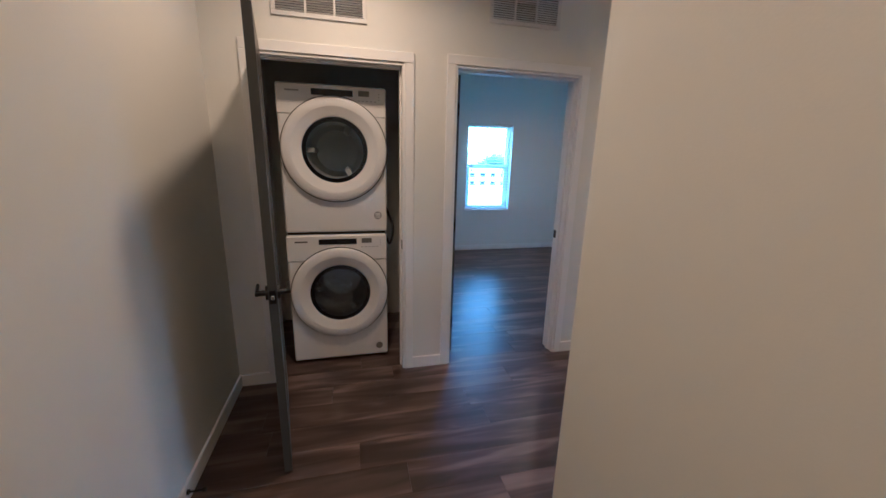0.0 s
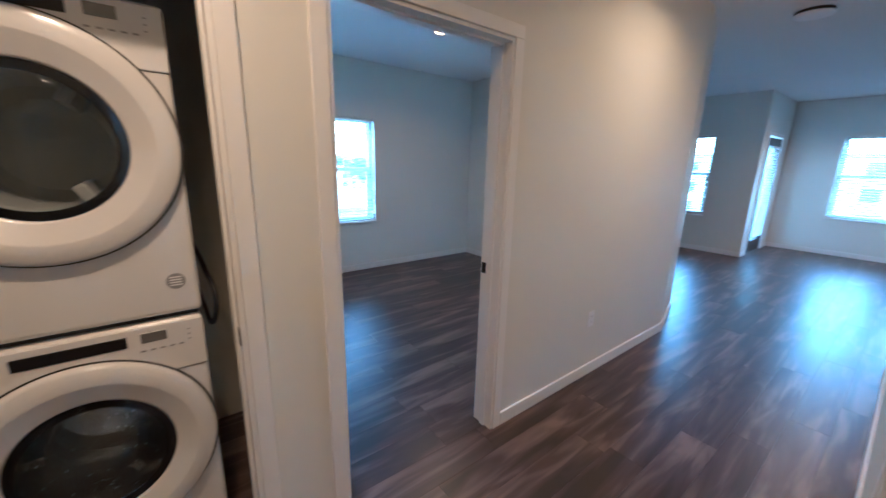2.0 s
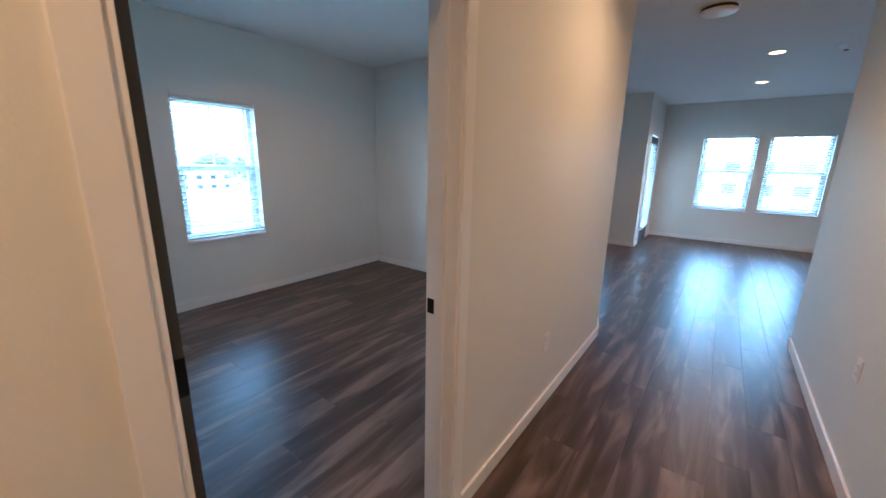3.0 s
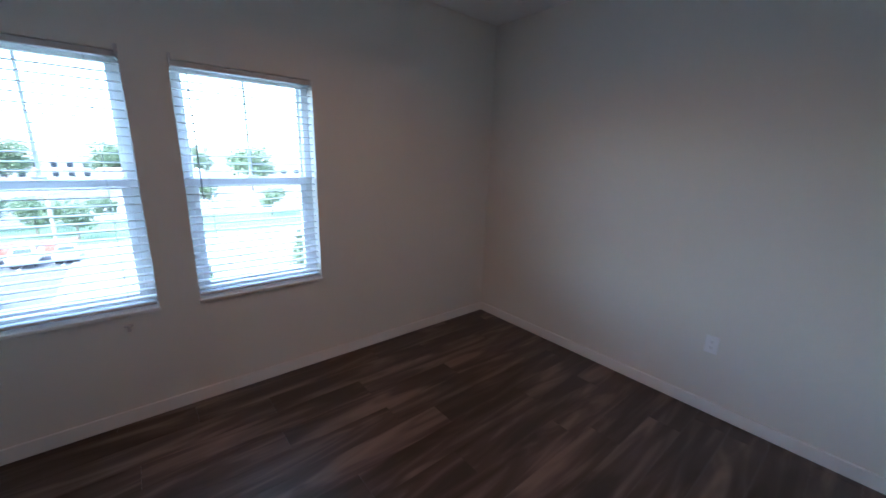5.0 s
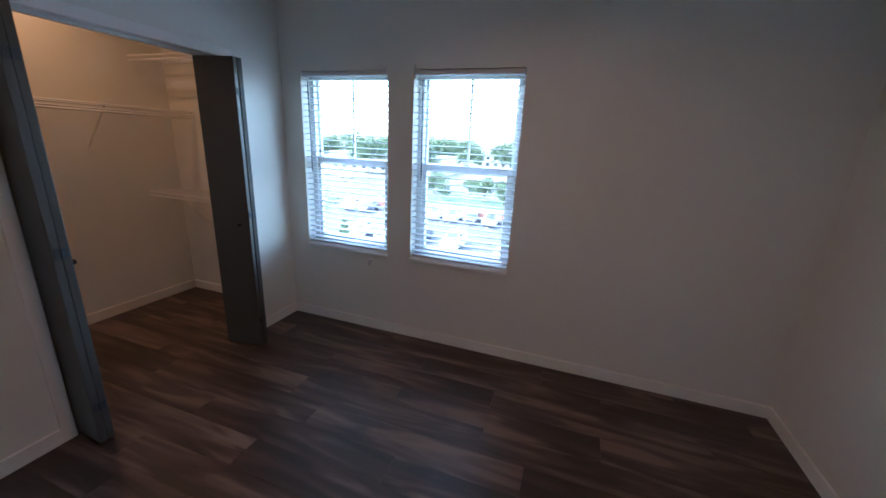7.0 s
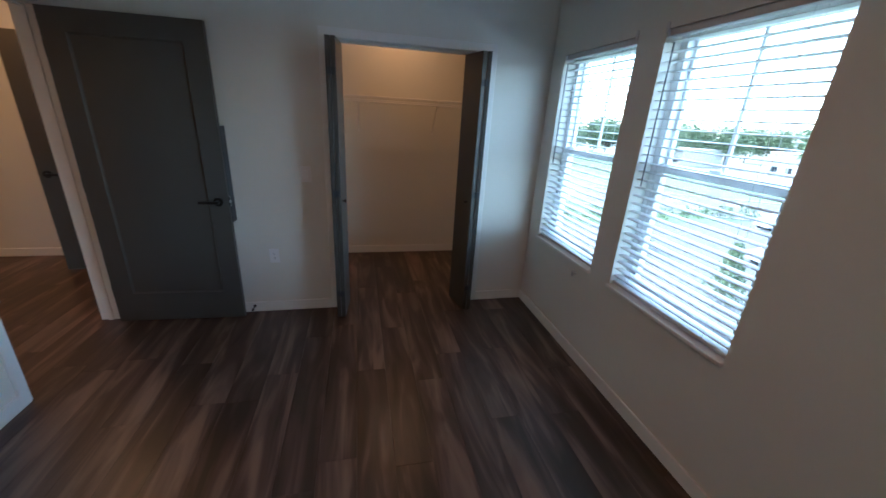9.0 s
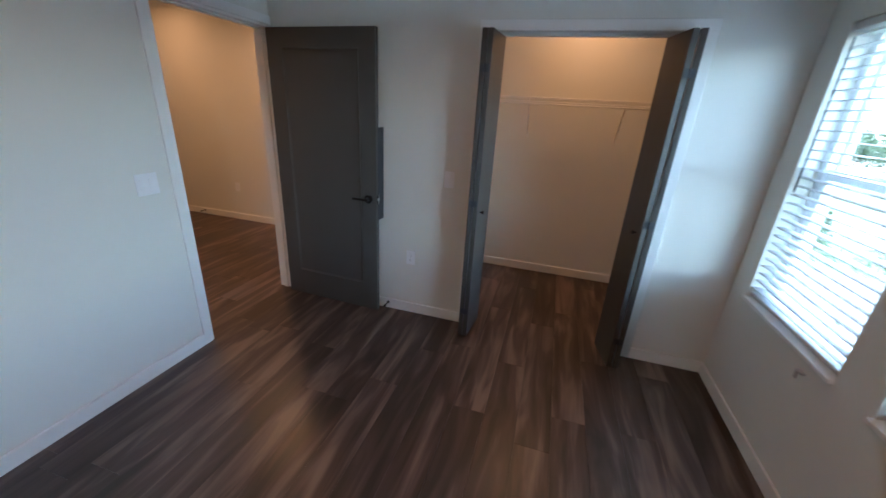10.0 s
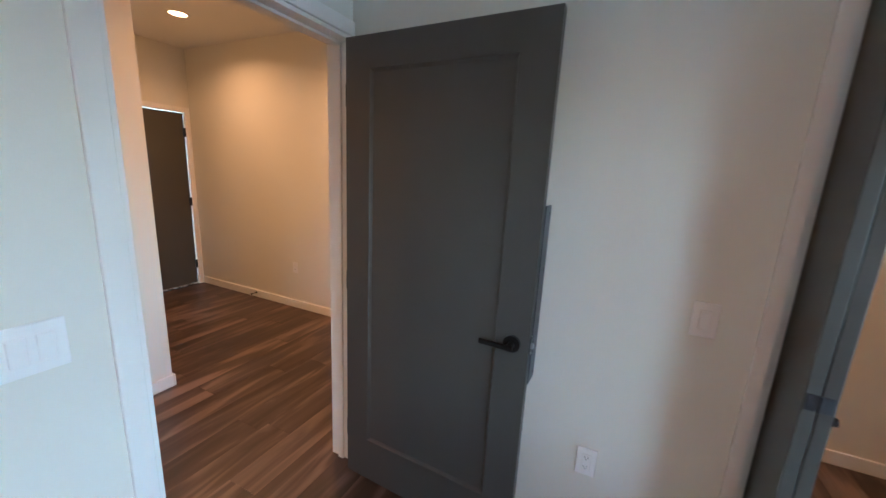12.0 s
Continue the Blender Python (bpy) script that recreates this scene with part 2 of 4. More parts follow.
wall_x("wall_north_hall", XH - 0.12, 3.585, YN, YB, [(LX0, LX1, 0, LH), (DX0, DX1, 0, DH)])
bend = prism([(3.585, YN), (4.24, 2.485), (4.24, 2.78), (4.10, 2.64), (3.565, YB)], 0, H)
tagged(part("wall_bend", bend, WALL), "off-white drywall wall angled at the corridor end", "wall", kind="structure")
wall_y("wall_bedroom_east", 2.66, YW + 0.1, XE, 4.24)
wall_x("wall_window", -0.95, 4.6, YW, YW + 0.20, [(*WIN_A, WZ0, WZ1), (*WIN_B, WZ0, WZ1)])
wall_y("wall_bedroom_west", YB - 0.01, YW + 0.02, 0.35, XW, [(CY0, CY1, 0, CH)])
wall_y("wall_closet_back", 3.3, YW + 0.02, -0.95, -0.832)
wall_x("wall_closet_south", -0.9, 0.4, 3.32, 3.44)
wall_y("wall_hall_west", YE - 0.12, 3.4, XH - 0.12, XH)
wall_x("wall_entry", XH - 0.1, XC + 0.2, YE - 0.14, YE, [(-0.885, 0.03, 0, 2.05)])
wall_y("wall_hall_east", YE - 0.1, YS - 0.13, XC, XC + 0.12)
wall_x("wall_south_corridor", XC, 4.42, YS - 0.13, YS, [(SX0, SX1, 0, DH)])
wall_y("wall_bath_east", -1.0, YS - 0.12, 2.6, 2.72)
wall_x("wall_bath_south", XC, 2.7, -1.12, -1.0)
wall_y("wall_kitchen_west", -3.0, YS - 0.1, 4.30, 4.42)
wall_x("wall_living_south", 4.3, XF + 0.2, -3.12, -3.0)
wall_y("wall_living_far", -3.1, YP + 0.1, XF, XF + 0.20, [(0.16, 1.03, 0.65, 2.10), (1.19, 2.06, 0.65, 2.10)])
wall_y("wall_patio", YP, YW + 0.1, XP, XP + 0.16, [(3.45, 4.31, 0.64, 2.08)])
wall_x("wall_patio_door", XP + 0.16, XF + 0.1, YP, YP + 0.16, [(8.25, 9.15, 0, 2.07)])
wall_x("wall_living_north", 4.2, XP + 0.16, YW, YW + 0.20)

ceil = boxes((-1.1, XF + 0.2, -3.2, YP + 0.16, H, H + 0.15), (-1.1, XP + 0.16, YP + 0.16, YW + 0.2, H, H + 0.15))
tagged(part("ceiling", ceil, CEIL), "plain off-white painted ceiling", "ceiling", kind="structure")
sub = boxes((-1.1, XF + 0.2, -3.2, YW + 0.2, -0.3, -0.012))
tagged(part("floor_base", sub, SUBFLOOR), "dark floor base under the planks", "floor", kind="structure")

# ---- baseboards and casings ----
BH, BT = 0.085, 0.014


def board_x(u0, u1, y, side):
    """A baseboard along x on the wall face y; side is the way it stands out."""
    bm = bmesh.new()
    box(bm, u0, u1, y, y + side * BT, 0, BH, bevel=0.003)
    return tagged(part("baseboard", bm, TRIM), "white painted wooden baseboard", "baseboard", kind="structure")


def board_y(v0, v1, x, side):
    bm = bmesh.new()
    box(bm, x, x + side * BT, v0, v1, 0, BH, bevel=0.003)
    return tagged(part("baseboard", bm, TRIM), "white painted wooden baseboard", "baseboard", kind="structure")


CW, CT = 0.057, 0.013
board_x(XH, LX0 - CW, YN, -1)
board_x(LX1 + CW, DX0 - CW, YN, -1)
board_x(DX1 + CW, 3.585, YN, -1)
bb = prism([(3.585, YN), (3.588, YN - BT), (4.25, 2.474), (4.24, 2.487)], 0, BH)
tagged(part("baseboard", bb, TRIM), "white painted wooden baseboard", "baseboard", kind="structure")
board_y(2.487, YW, 4.24, 1)
board_x(DX1 + CW, 3.565, YB, 1)
bb = prism([(3.565, YB), (3.56, YB + BT), (4.10, 2.655), (4.107, 2.640)], 0, BH)
tagged(part("baseboard", bb, TRIM), "white painted wooden baseboard", "baseboard", kind="structure")
board_y(2.65, YW - BT, XE, -1)
board_x(XW, XE, YW, -1)
board_y(YB, CY0 - CW, XW, 1)
board_y(CY1 + CW, YW - BT, XW, 1)
board_y(3.44, YW - BT, -0.832, 1)
board_x(-0.832 + BT, 0.35, YW, -1)
board_x(-0.832 + BT, 0.35, 3.44, 1)
board_y(YE, YN - BT, XH, 1)
board_x(XC, SX0 - CW, YS, 1)
board_x(SX1 + CW, 4.42, YS, 1)
board_y(YE, YS + BT, XC, -1)
board_x(0.03 + CW, XC - BT, YE, 1)
board_y(-3.0, YS, 4.42, 1)
board_y(-3.0, YP - BT, XF, -1)
board_y(YP - BT, YW, XP, -1)
board_x(XP, 8.25 - CW, YP, -1)
board_x(9.15 + CW, XF, YP, -1)
board_x(4.24, XP, YW, -1)


def casing_x(name, u0, u1, h, y, side, y_in, y_out):
    """Door trim on a wall along x, with the jamb lining that fills the wall's depth."""
    root = empty(name, label="white painted flat door casing", category="door frame", kind="structure")
    for a, b in ((u0 - CW, u0), (u1, u1 + CW)):
        part("side_casing", boxes((a, b, y, y + side * CT, 0, h), bevel=0.002), TRIM, root)
    part("head_casing", boxes((u0 - CW, u1 + CW, y, y + side * CT, h + 0.0005, h + CW), bevel=0.002), TRIM, root)
    return root


def jamb_x(name, u0, u1, h, y0, y1, stop=None):
    root = empty(name, label="white painted door jamb", category="door frame", kind="structure")
    t = 0.016
    part("jamb_side", boxes((u0 + 0.0005, u0 + t, y0 - 0.004, y1 + 0.004, 0, h - 0.0005), bevel=0.001), TRIM, root)
    part("jamb_side", boxes((u1 - t, u1 - 0.0005, y0 - 0.004, y1 + 0.004, 0, h - 0.0005), bevel=0.001), TRIM, root)
    part("jamb_head", boxes((u0 + t, u1 - t, y0 - 0.004, y1 + 0.004, h - t, h - 0.0005), bevel=0.001), TRIM, root)
    if stop:
        for b in ((u0 + t, u0 + t + 0.011, stop, stop + 0.033, 0, h - t), (u1 - t - 0.011, u1 - t, stop, stop + 0.033, 0, h - t),
                  (u0 + t + 0.011, u1 - t - 0.011, stop, stop + 0.033, h - t - 0.011, h - t)):
            part("door_stop_strip", boxes(b, bevel=0.0015), TRIM, root)
    return root


casing_x("door_trim_laundry", LX0, LX1, LH, YN, -1, 0, 0)
jamb_x("door_jamb_laundry", LX0, LX1, LH, YN, YB, YN + 0.045)
casing_x("door_trim_bedroom", DX0, DX1, DH, YN, -1, 0, 0)
bed_trim = empty("door_trim_inside", label="white painted flat door casing", category="door frame", kind="structure")
part("side_casing", boxes((DX1, DX1 + CW, YB, YB + CT, 0, DH), bevel=0.002), TRIM, bed_trim)
part("head_casing", boxes((XW, DX1 + CW, YB, YB + CT, DH, DH + CW), bevel=0.002), TRIM, bed_trim)
bj = jamb_x("door_jamb_bedroom", DX0, DX1, DH, YN, YB, YB - 0.085)
casing_x("door_trim_south", SX0, SX1, DH, YS, 1, 0, 0)
sj = jamb_x("door_jamb_south", SX0, SX1, DH, YS - 0.13, YS, YS - 0.05)
casing_x("door_trim_entry", -0.885, 0.03, 2.05, YE, 1, 0, 0)
casing_x("door_trim_patio", 8.25, 9.15, 2.07, YP, -1, 0, 0)


def strike(x, y, z, side, parent):
    part("strike_plate", boxes((x, x - side * 0.003, y - 0.016, y + 0.016, z - 0.03, z + 0.03), bevel=0.001), BLACK, parent, "black metal strike plate")


strike(DX1 - 0.0162, YB - 0.02, 0.955, 1, bj)
strike(SX1 - 0.0162, YS - 0.03, 1.0, 1, sj)
lj_plate = part("strike_plate", boxes((LX1 - 0.019, LX1 - 0.0165, YN + 0.004, YN + 0.036, 0.90, 0.96), bevel=0.001), BLACK, bpy.data.objects["door_jamb_laundry"], "black metal strike plate")

cl_trim = empty("closet_trim", label="white painted flat closet casing", category="door frame", kind="structure")
for a, b in ((CY0 - CW, CY0), (CY1, CY1 + CW)):
    part("side_casing", boxes((XW, XW + CT, a, b, 0, CH), bevel=0.002), TRIM, cl_trim)
part("head_casing", boxes((XW, XW + CT, CY0 - CW, CY1 + CW, CH, CH + CW), bevel=0.002), TRIM, cl_trim)
part("track", boxes((0.395, 0.425, CY0 + 0.004, CY1 - 0.004, CH - 0.02, CH - 0.001)), GRILLE, cl_trim, "white metal bifold track")

# ---- lamps ----


def downlight(x, y, w=1.0, room=""):
    root = empty("recessed_light", pose(x, y, H), "round white recessed ceiling downlight, lit warm", "ceiling light", "recessed downlights")
    bm = lathe([(0.092, 0.0), (0.092, 0.004), (0.086, 0.007), (0.070, 0.008), (0.066, 0.003), (0.066, 0.0005)], 40)
    bmesh.ops.rotate(bm, verts=bm.verts, matrix=Matrix.Rotation(radians(90), 3, "X"))
    part("trim_ring", bm, PLASTIC, root, smooth=True)
    lens = rod((0, 0, -0.001), (0, 0, -0.003), 0.066, 40)
    part("lens", lens, LENS, root, "glowing warm lens")
    lp = new("lamp", bpy.data.lights.new("lamp", "AREA"))
    lp.data.shape, lp.data.size, lp.data.energy, lp.data.color, lp.data.spread = "DISK", 0.12, LAMP_W * w, LAMP_COLOR, radians(150)
    lp.matrix_world = pose(x, y, H - 0.0095)
    return root


downlight(2.36, 4.20, 0.6)
downlight(-0.42, 4.63, 0.49)
downlight(-0.17, 1.66, 1.0)
downlight(-0.30, -0.07, 0.55)
downlight(6.05, 1.35, 1.0)
downlight(7.85, 1.38, 1.0)
downlight(2.6, 1.62, 0.8)

# ---- doors ----


def lever_set(parent, x, z, y_face, side, toward=-1):
    """Round rose with a lever on a door face; toward: the way the lever points along the leaf."""
    root = new("lever_handle")
    root.parent = parent
    root["label"] = "black metal lever handle"
    bm = bmesh.new()
    cyl(bm, (x, y_face, z), (x, y_face + side * 0.012, z), 0.032, 28)
    cyl(bm, (x, y_face + side * 0.012, z), (x, y_face + side * 0.05, z), 0.012, 16)
    me = part("rose", bm, BLACK, root, smooth=False)
    bm = bmesh.new()
    x0, x1 = sorted((x - toward * 0.014, x + toward * 0.115))
    box(bm, x0, x1, y_face + side * 0.040, y_face + side * 0.054, z - 0.010, z + 0.010, bevel=0.005, seg=2)
    part("lever", bm, BLACK, root)


def panel_door(name, w, h, t, m, label, lever_x=None, lever_z=0.945, guard=False, latch=True, hinges=True, hy=-0.006, panel=True, group="", toward=-1, sides=(1, -1)):
    """A one-panel door leaf. Local x runs from the hinge along the leaf, y is its thickness, z up from its foot."""
    root = empty(name, m, label, "door", group)
    s, ts, bs, r = 0.118, 0.118, 0.215, 0.009
    bm = bmesh.new()
    if panel:
        for b in ((0, s, 0, t, 0, h), (w - s, w, 0, t, 0, h), (s, w - s, 0, t, 0, bs), (s, w - s, 0, t, h - ts, h), (s, w - s, r, t - r, bs, h - ts)):
            box(bm, *b)
        bmesh.ops.remove_doubles(bm, verts=bm.verts, dist=1e-5)
    else:
        box(bm, 0, w, 0, t, 0, h, bevel=0.002)
    leaf = part("leaf", bm, DOOR, root)
    if panel:
        for y, sd in ((0, 1), (t, -1)):
            bm = bmesh.new()
            ring = []
            for k, (ins, dep) in enumerate(((0.0, -0.0004), (0.007, -0.0012), (0.012, 0.004), (0.020, r + 0.0003))):
                ring.append([bm.verts.new((px, y + sd * dep, pz)) for px, pz in
                             ((s + ins, bs + ins), (w - s - ins, bs + ins), (w - s - ins, h - ts - ins), (s + ins, h - ts - ins))])
            for a, b in zip(ring, ring[1:]):
                for i in range(4):
                    bm.faces.new((a[i], a[(i + 1) % 4], b[(i + 1) % 4], b[i]))
            part("panel_moulding", bm, DOOR, root)
    if lever_x is not None:
        for sd in sides:
            lever_set(root, lever_x, lever_z, t if sd > 0 else 0, sd, toward)
    if latch:
        part("latch_plate", boxes((w, w + 0.0025, t / 2 - 0.013, t / 2 + 0.013, lever_z - 0.03, lever_z + 0.03), bevel=0.0008), BLACK, root, "black latch plate")
        part("latch_bolt", boxes((w + 0.002, w + 0.013, t / 2 - 0.007, t / 2 + 0.007, lever_z - 0.010, lever_z + 0.010), bevel=0.003), STEEL, root, "bright steel latch bolt")
    if hinges:
        for z in (0.25, h / 2, h - 0.22):
            hb = bmesh.new()
            cyl(hb, (-0.004, hy, z - 0.045), (-0.004, hy, z + 0.045), 0.0095, 12)
            box(hb, -0.0025, 0.0, 0.0, t * 0.9, z - 0.045, z + 0.045)
            part("hinge", hb, BLACK, root, "black metal hinge")
    if guard:
        gb = bmesh.new()
        box(gb, w - 0.02, w + 0.042, -0.004, -0.0005, 0.775, 1.435, bevel=0.001)
        g = part("latch_guard", gb, PLATE, root, "long dark metal latch guard plate")
        for z in (0.80, 1.02, 1.20, 1.41):
            sb = rod((w + 0.026, -0.0005, z), (w + 0.026, 0.0015, z), 0.006, 12)
            part("screw", sb, SEAM_SHADE, g)
    return root


# bedroom door, standing open along the west wall
panel_door("bedroom_door", 0.860, 2.035, 0.035, pose(0.505, 2.462, 0.012, 0, 0, 90 - 2.4) @ pose(0, -0.035, 0),
           "dark grey one-panel wooden door standing wide open", 0.798, 0.922, hy=0.041, sides=(-1, 1), toward=-1)
gd = bpy.data.objects["bedroom_door"]
gp = part("latch_guard", boxes((0.8628, 0.8660, 0.020, 0.098, 0.765, 0.885), (0.8628, 0.8660, 0.034, 0.098, 0.885, 0.960), (0.8628, 0.8660, 0.020, 0.098, 0.960, 1.43), bevel=0.0008), PLATE, gd, "long dark metal latch guard plate")
for z in (0.79, 1.0, 1.2, 1.40):
    part("screw", rod((0.8655, 0.080, z), (0.8675, 0.080, z), 0.006, 12), SEAM_SHADE, gp)

# laundry door, open into the hall
ang = math.degrees(math.atan2(1.51 - 2.286, -0.535 + 0.672))
panel_door("laundry_door", 0.80, 2.02, 0.035, pose(-0.672, 2.286, 0.012, 0, 0, ang) @ pose(0, -0.0175, 0),
           "dark grey one-panel wooden laundry door standing open", 0.735, 0.90, hy=-0.011)

# entry door, shut
panel_door("entry_door", 0.895, 2.03, 0.044, pose(-0.875, YE - 0.05, 0.012), "dark grey flat entry door, shut", 0.83, 0.95, panel=False, sides=(1,))
for z in (0.25, 1.02, 1.82):
    part("hinge", boxes((-0.012, 0.016, 0.0445, 0.062, z - 0.05, z + 0.05), bevel=0.003), BLACK, bpy.data.objects["entry_door"], "black metal hinge")
thr = part("threshold", boxes((-0.88, 0.025, YE - 0.13, YE + 0.0, 0.0, 0.018), bevel=0.004), STEEL)
tagged(thr, "grey metal threshold under the entry door", "threshold", kind="structure")


def bifold(name, ends, flip):
    """Two narrow hinged leaves, folded; ends: the plan points (pivot, tip), (tip, free end) of their centre lines."""
    root = empty(name, None, "dark grey bifold closet door, folded open", "closet door", "bifold closet doors")
    z0, z1, t = 0.014, 2.022, 0.031
    for k, (p, q) in enumerate(ends):
        w = math.hypot(q[0] - p[0], q[1] - p[1])
        m = pose(p[0], p[1], 0, 0, 0, math.degrees(math.atan2(q[1] - p[1], q[0] - p[0])))
        h = t / 2
        bm = boxes((0, w, -h, h, z0, z1), bevel=0.0025, seg=2)
        part("leaf", bm, DOOR, root).matrix_basis = m
        if k:
            kb = bmesh.new()
            cyl(kb, (0.06, flip * h, 0.955), (0.06, flip * (h + 0.02), 0.955), 0.006, 12)
            cyl(kb, (0.06, flip * (h + 0.018), 0.955), (0.06, flip * (h + 0.028), 0.955), 0.013, 20, 0.011)
            part("knob", kb, BLACK, root, "small black knob").matrix_basis = m
    (_, a), (c, _) = ends
    y0, y1 = sorted((a[1], c[1]))
    for z in (0.22, 1.02, 1.82):
        hb = boxes((a[0] + 0.001, a[0] + 0.004, y0 - 0.010, y1 + 0.010, z - 0.022, z + 0.022), bevel=0.001)
        cyl(hb, (a[0] + 0.005, (y0 + y1) / 2, z - 0.022), (a[0] + 0.005, (y0 + y1) / 2, z + 0.022), 0.004, 10)
        part("hinge", hb, PLATE, root, "small grey metal hinge")
    return root


bifold("bifold_door", (((0.392, 4.060), (0.672, 4.042)), ((0.672, 4.076), (0.394, 4.106))), -1)
bifold("bifold_door", (((0.392, 5.152), (0.668, 5.122)), ((0.668, 5.086), (0.398, 5.030))), 1)

# ---- windows and blinds ----


def window(name, m, w, z0, z1, wall_t, muntin=True):
    """Local x along the wall, y outwards from the inner wall face, z up."""
    root = empty(name, m, "white vinyl single-hung window", "window", kind="structure")
    f, ya, yb = 0.045, wall_t - 0.105, wall_t - 0.03
    h = z1 - z0
    mid = z0 + h * 0.525
    fr = boxes((0, f, ya, yb, z0, z1), (w - f, w, ya, yb, z0, z1), (f, w - f, ya, yb, z1 - f, z1), (f, w - f, ya, yb, z0, z0 + f), bevel=0.003)
    part("window_frame", fr, VINYL, root)
    ms = boxes((f, w - f, ya + 0.008, yb - 0.02, mid - 0.024, mid + 0.024), bevel=0.003)
    part("meeting_rail", ms, VINYL, root)
    ls = boxes((f, f + 0.033, ya + 0.006, ya + 0.038, z0 + f, mid - 0.024), (w - f - 0.033, w - f, ya + 0.006, ya + 0.038, z0 + f, mid - 0.024),
               (f + 0.033, w - f - 0.033, ya + 0.006, ya + 0.038, z0 + f, z0 + f + 0.04), bevel=0.003)
    part("lower_sash", ls, VINYL, root)
    up = boxes((f, f + 0.018, ya + 0.04, yb - 0.01, mid + 0.024, z1 - f), (w - f - 0.018, w - f, ya + 0.04, yb - 0.01, mid + 0.024, z1 - f), bevel=0.002)
    part("upper_sash", up, VINYL, root)
    if muntin:
        part("muntin", boxes((w / 2 - 0.008, w / 2 + 0.008, ya + 0.045, ya + 0.058, mid + 0.024, z1 - f)), VINYL, root)
    part("sash_lock", boxes((w / 2 - 0.03, w / 2 + 0.03, ya - 0.004, ya + 0.012, mid + 0.024, mid + 0.036), bevel=0.003), VINYL, root)
    for a, b, y in ((z0 + f, mid, ya + 0.022), (mid, z1 - f, ya + 0.052)):
        p = part("pane", boxes((f, w - f, y, y + 0.004, a, b)), GLASS, root, "glass pane tinted to dim the view outdoors")
        p.visible_shadow = False
    sl = boxes((-0.004, w + 0.004, -0.022, ya, z0 - 0.003, z0 + 0.018), bevel=0.005, seg=2)
    part("window_sill", sl, TRIM, root, "white painted sill")
    return root


slat_meshes = {}


def blind(m, w, z0, z1, wand=True, tilt=0.0, pitch=0.0445, clip=None):
    root = empty("window_blind", m, "white two-inch horizontal blind, lowered with open slats", "blind", "window blinds")
    g = 0.006
    part("headrail", boxes((g, w - g, 0.012, 0.062, z1 - 0.032, z1 - 0.002), bevel=0.003), BLIND, root)
    for x in (0.0035, w - 0.0095):
        part("end_bracket", boxes((x, x + 0.006, 0.004, 0.064, z1 - 0.040, z1 - 0.0015), bevel=0.001), BLIND, root, "white end bracket")
    if clip is not None:
        part("valance_clip", boxes((clip - 0.008, clip + 0.008, -0.012, -0.001, z1 - 0.02, z1 + 0.028), bevel=0.003), BLIND, root, "white valance clip")
    key = round(w, 3)
    if key not in slat_meshes:
        bm = bmesh.new()
        n = 6
        top, bot = [], []
        for i in range(n + 1):
            v = -0.025 + 0.05 * i / n
            c = 0.0035 * (1 - (v / 0.025) ** 2)
            top.append((v, c + 0.0013))
            bot.append((v, c - 0.0013))
        ring = top + bot[::-1]
        a, b = [bm.verts.new((g, y, z)) for y, z in ring], [bm.verts.new((w - g, y, z)) for y, z in ring]
        bm.faces.new(a)
        bm.faces.new(b)
        for i in range(len(ring)):
            j = (i + 1) % len(ring)
            bm.faces.new((a[i], a[j], b[j], b[i]))
        bmesh.ops.recalc_face_normals(bm, faces=bm.faces)
        me = bpy.data.meshes.new("slat")
        bm.to_mesh(me)
        bm.free()
        me.materials.append(BLIND)
        slat_meshes[key] = me
    z = z0 + 0.075
    k = 0
    while z < z1 - 0.045:
        s = new("slat", slat_meshes[key])
        s.parent = root
        s.matrix_basis = pose(random.uniform(-0.001, 0.001), 0.037, z + random.uniform(-0.001, 0.001), tilt + random.uniform(-1.5, 1.5), 0, 0)
        z += pitch
        k += 1
    part("bottom_rail", boxes((g, w - g, 0.014, 0.062, z0 + 0.028, z0 + 0.046), bevel=0.004), BLIND, root, "white bottom rail")
    for x in (0.13, w - 0.13):
        for y in (0.0105, 0.0635):
            part("ladder_cord", rod((x, y, z0 + 0.046), (x, y, z1 - 0.032), 0.0009, 5), CORD, root)
    if wand:
        part("tilt_wand", rod((0.075, -0.012, z1 - 0.07), (0.082, -0.014, z1 - 0.75), 0.004, 8), WAND, root, "dark tilt wand")
    return root


for (a, b), nm in ((WIN_A, "window_1"), (WIN_B, "window_2")):
    window(nm, pose(a, YW, 0), b - a, WZ0, WZ1, 0.20)
    blind(pose(a, YW, 0), b - a, WZ0, WZ1, clip=0.006 if nm == "window_2" else b - a - 0.006)
for a, nm in ((1.03, "window_3"), (2.06, "window_4")):
    window(nm, pose(XF, a, 0, 0, 0, -90), 0.87, 0.65, 2.10, 0.20)
    blind(pose(XF, a, 0, 0, 0, -90), 0.87, 0.65, 2.10, tilt=28)
window("window_5", pose(XP, 4.31, 0, 0, 0, -90), 0.86, 0.64, 2.08, 0.16)
blind(pose(XP, 4.31, 0, 0, 0, -90), 0.86, 0.64, 2.08, tilt=25)
latchb = part("sash_tool", boxes((1.245, 1.285, YW - 0.022, YW - 0.001, 0.600, 0.612), (1.257, 1.273, YW - 0.03, YW - 0.02, 0.575, 0.612), bevel=0.003), CORD)
tagged(latchb, "small grey metal bracket on the wall under the window", "bracket")

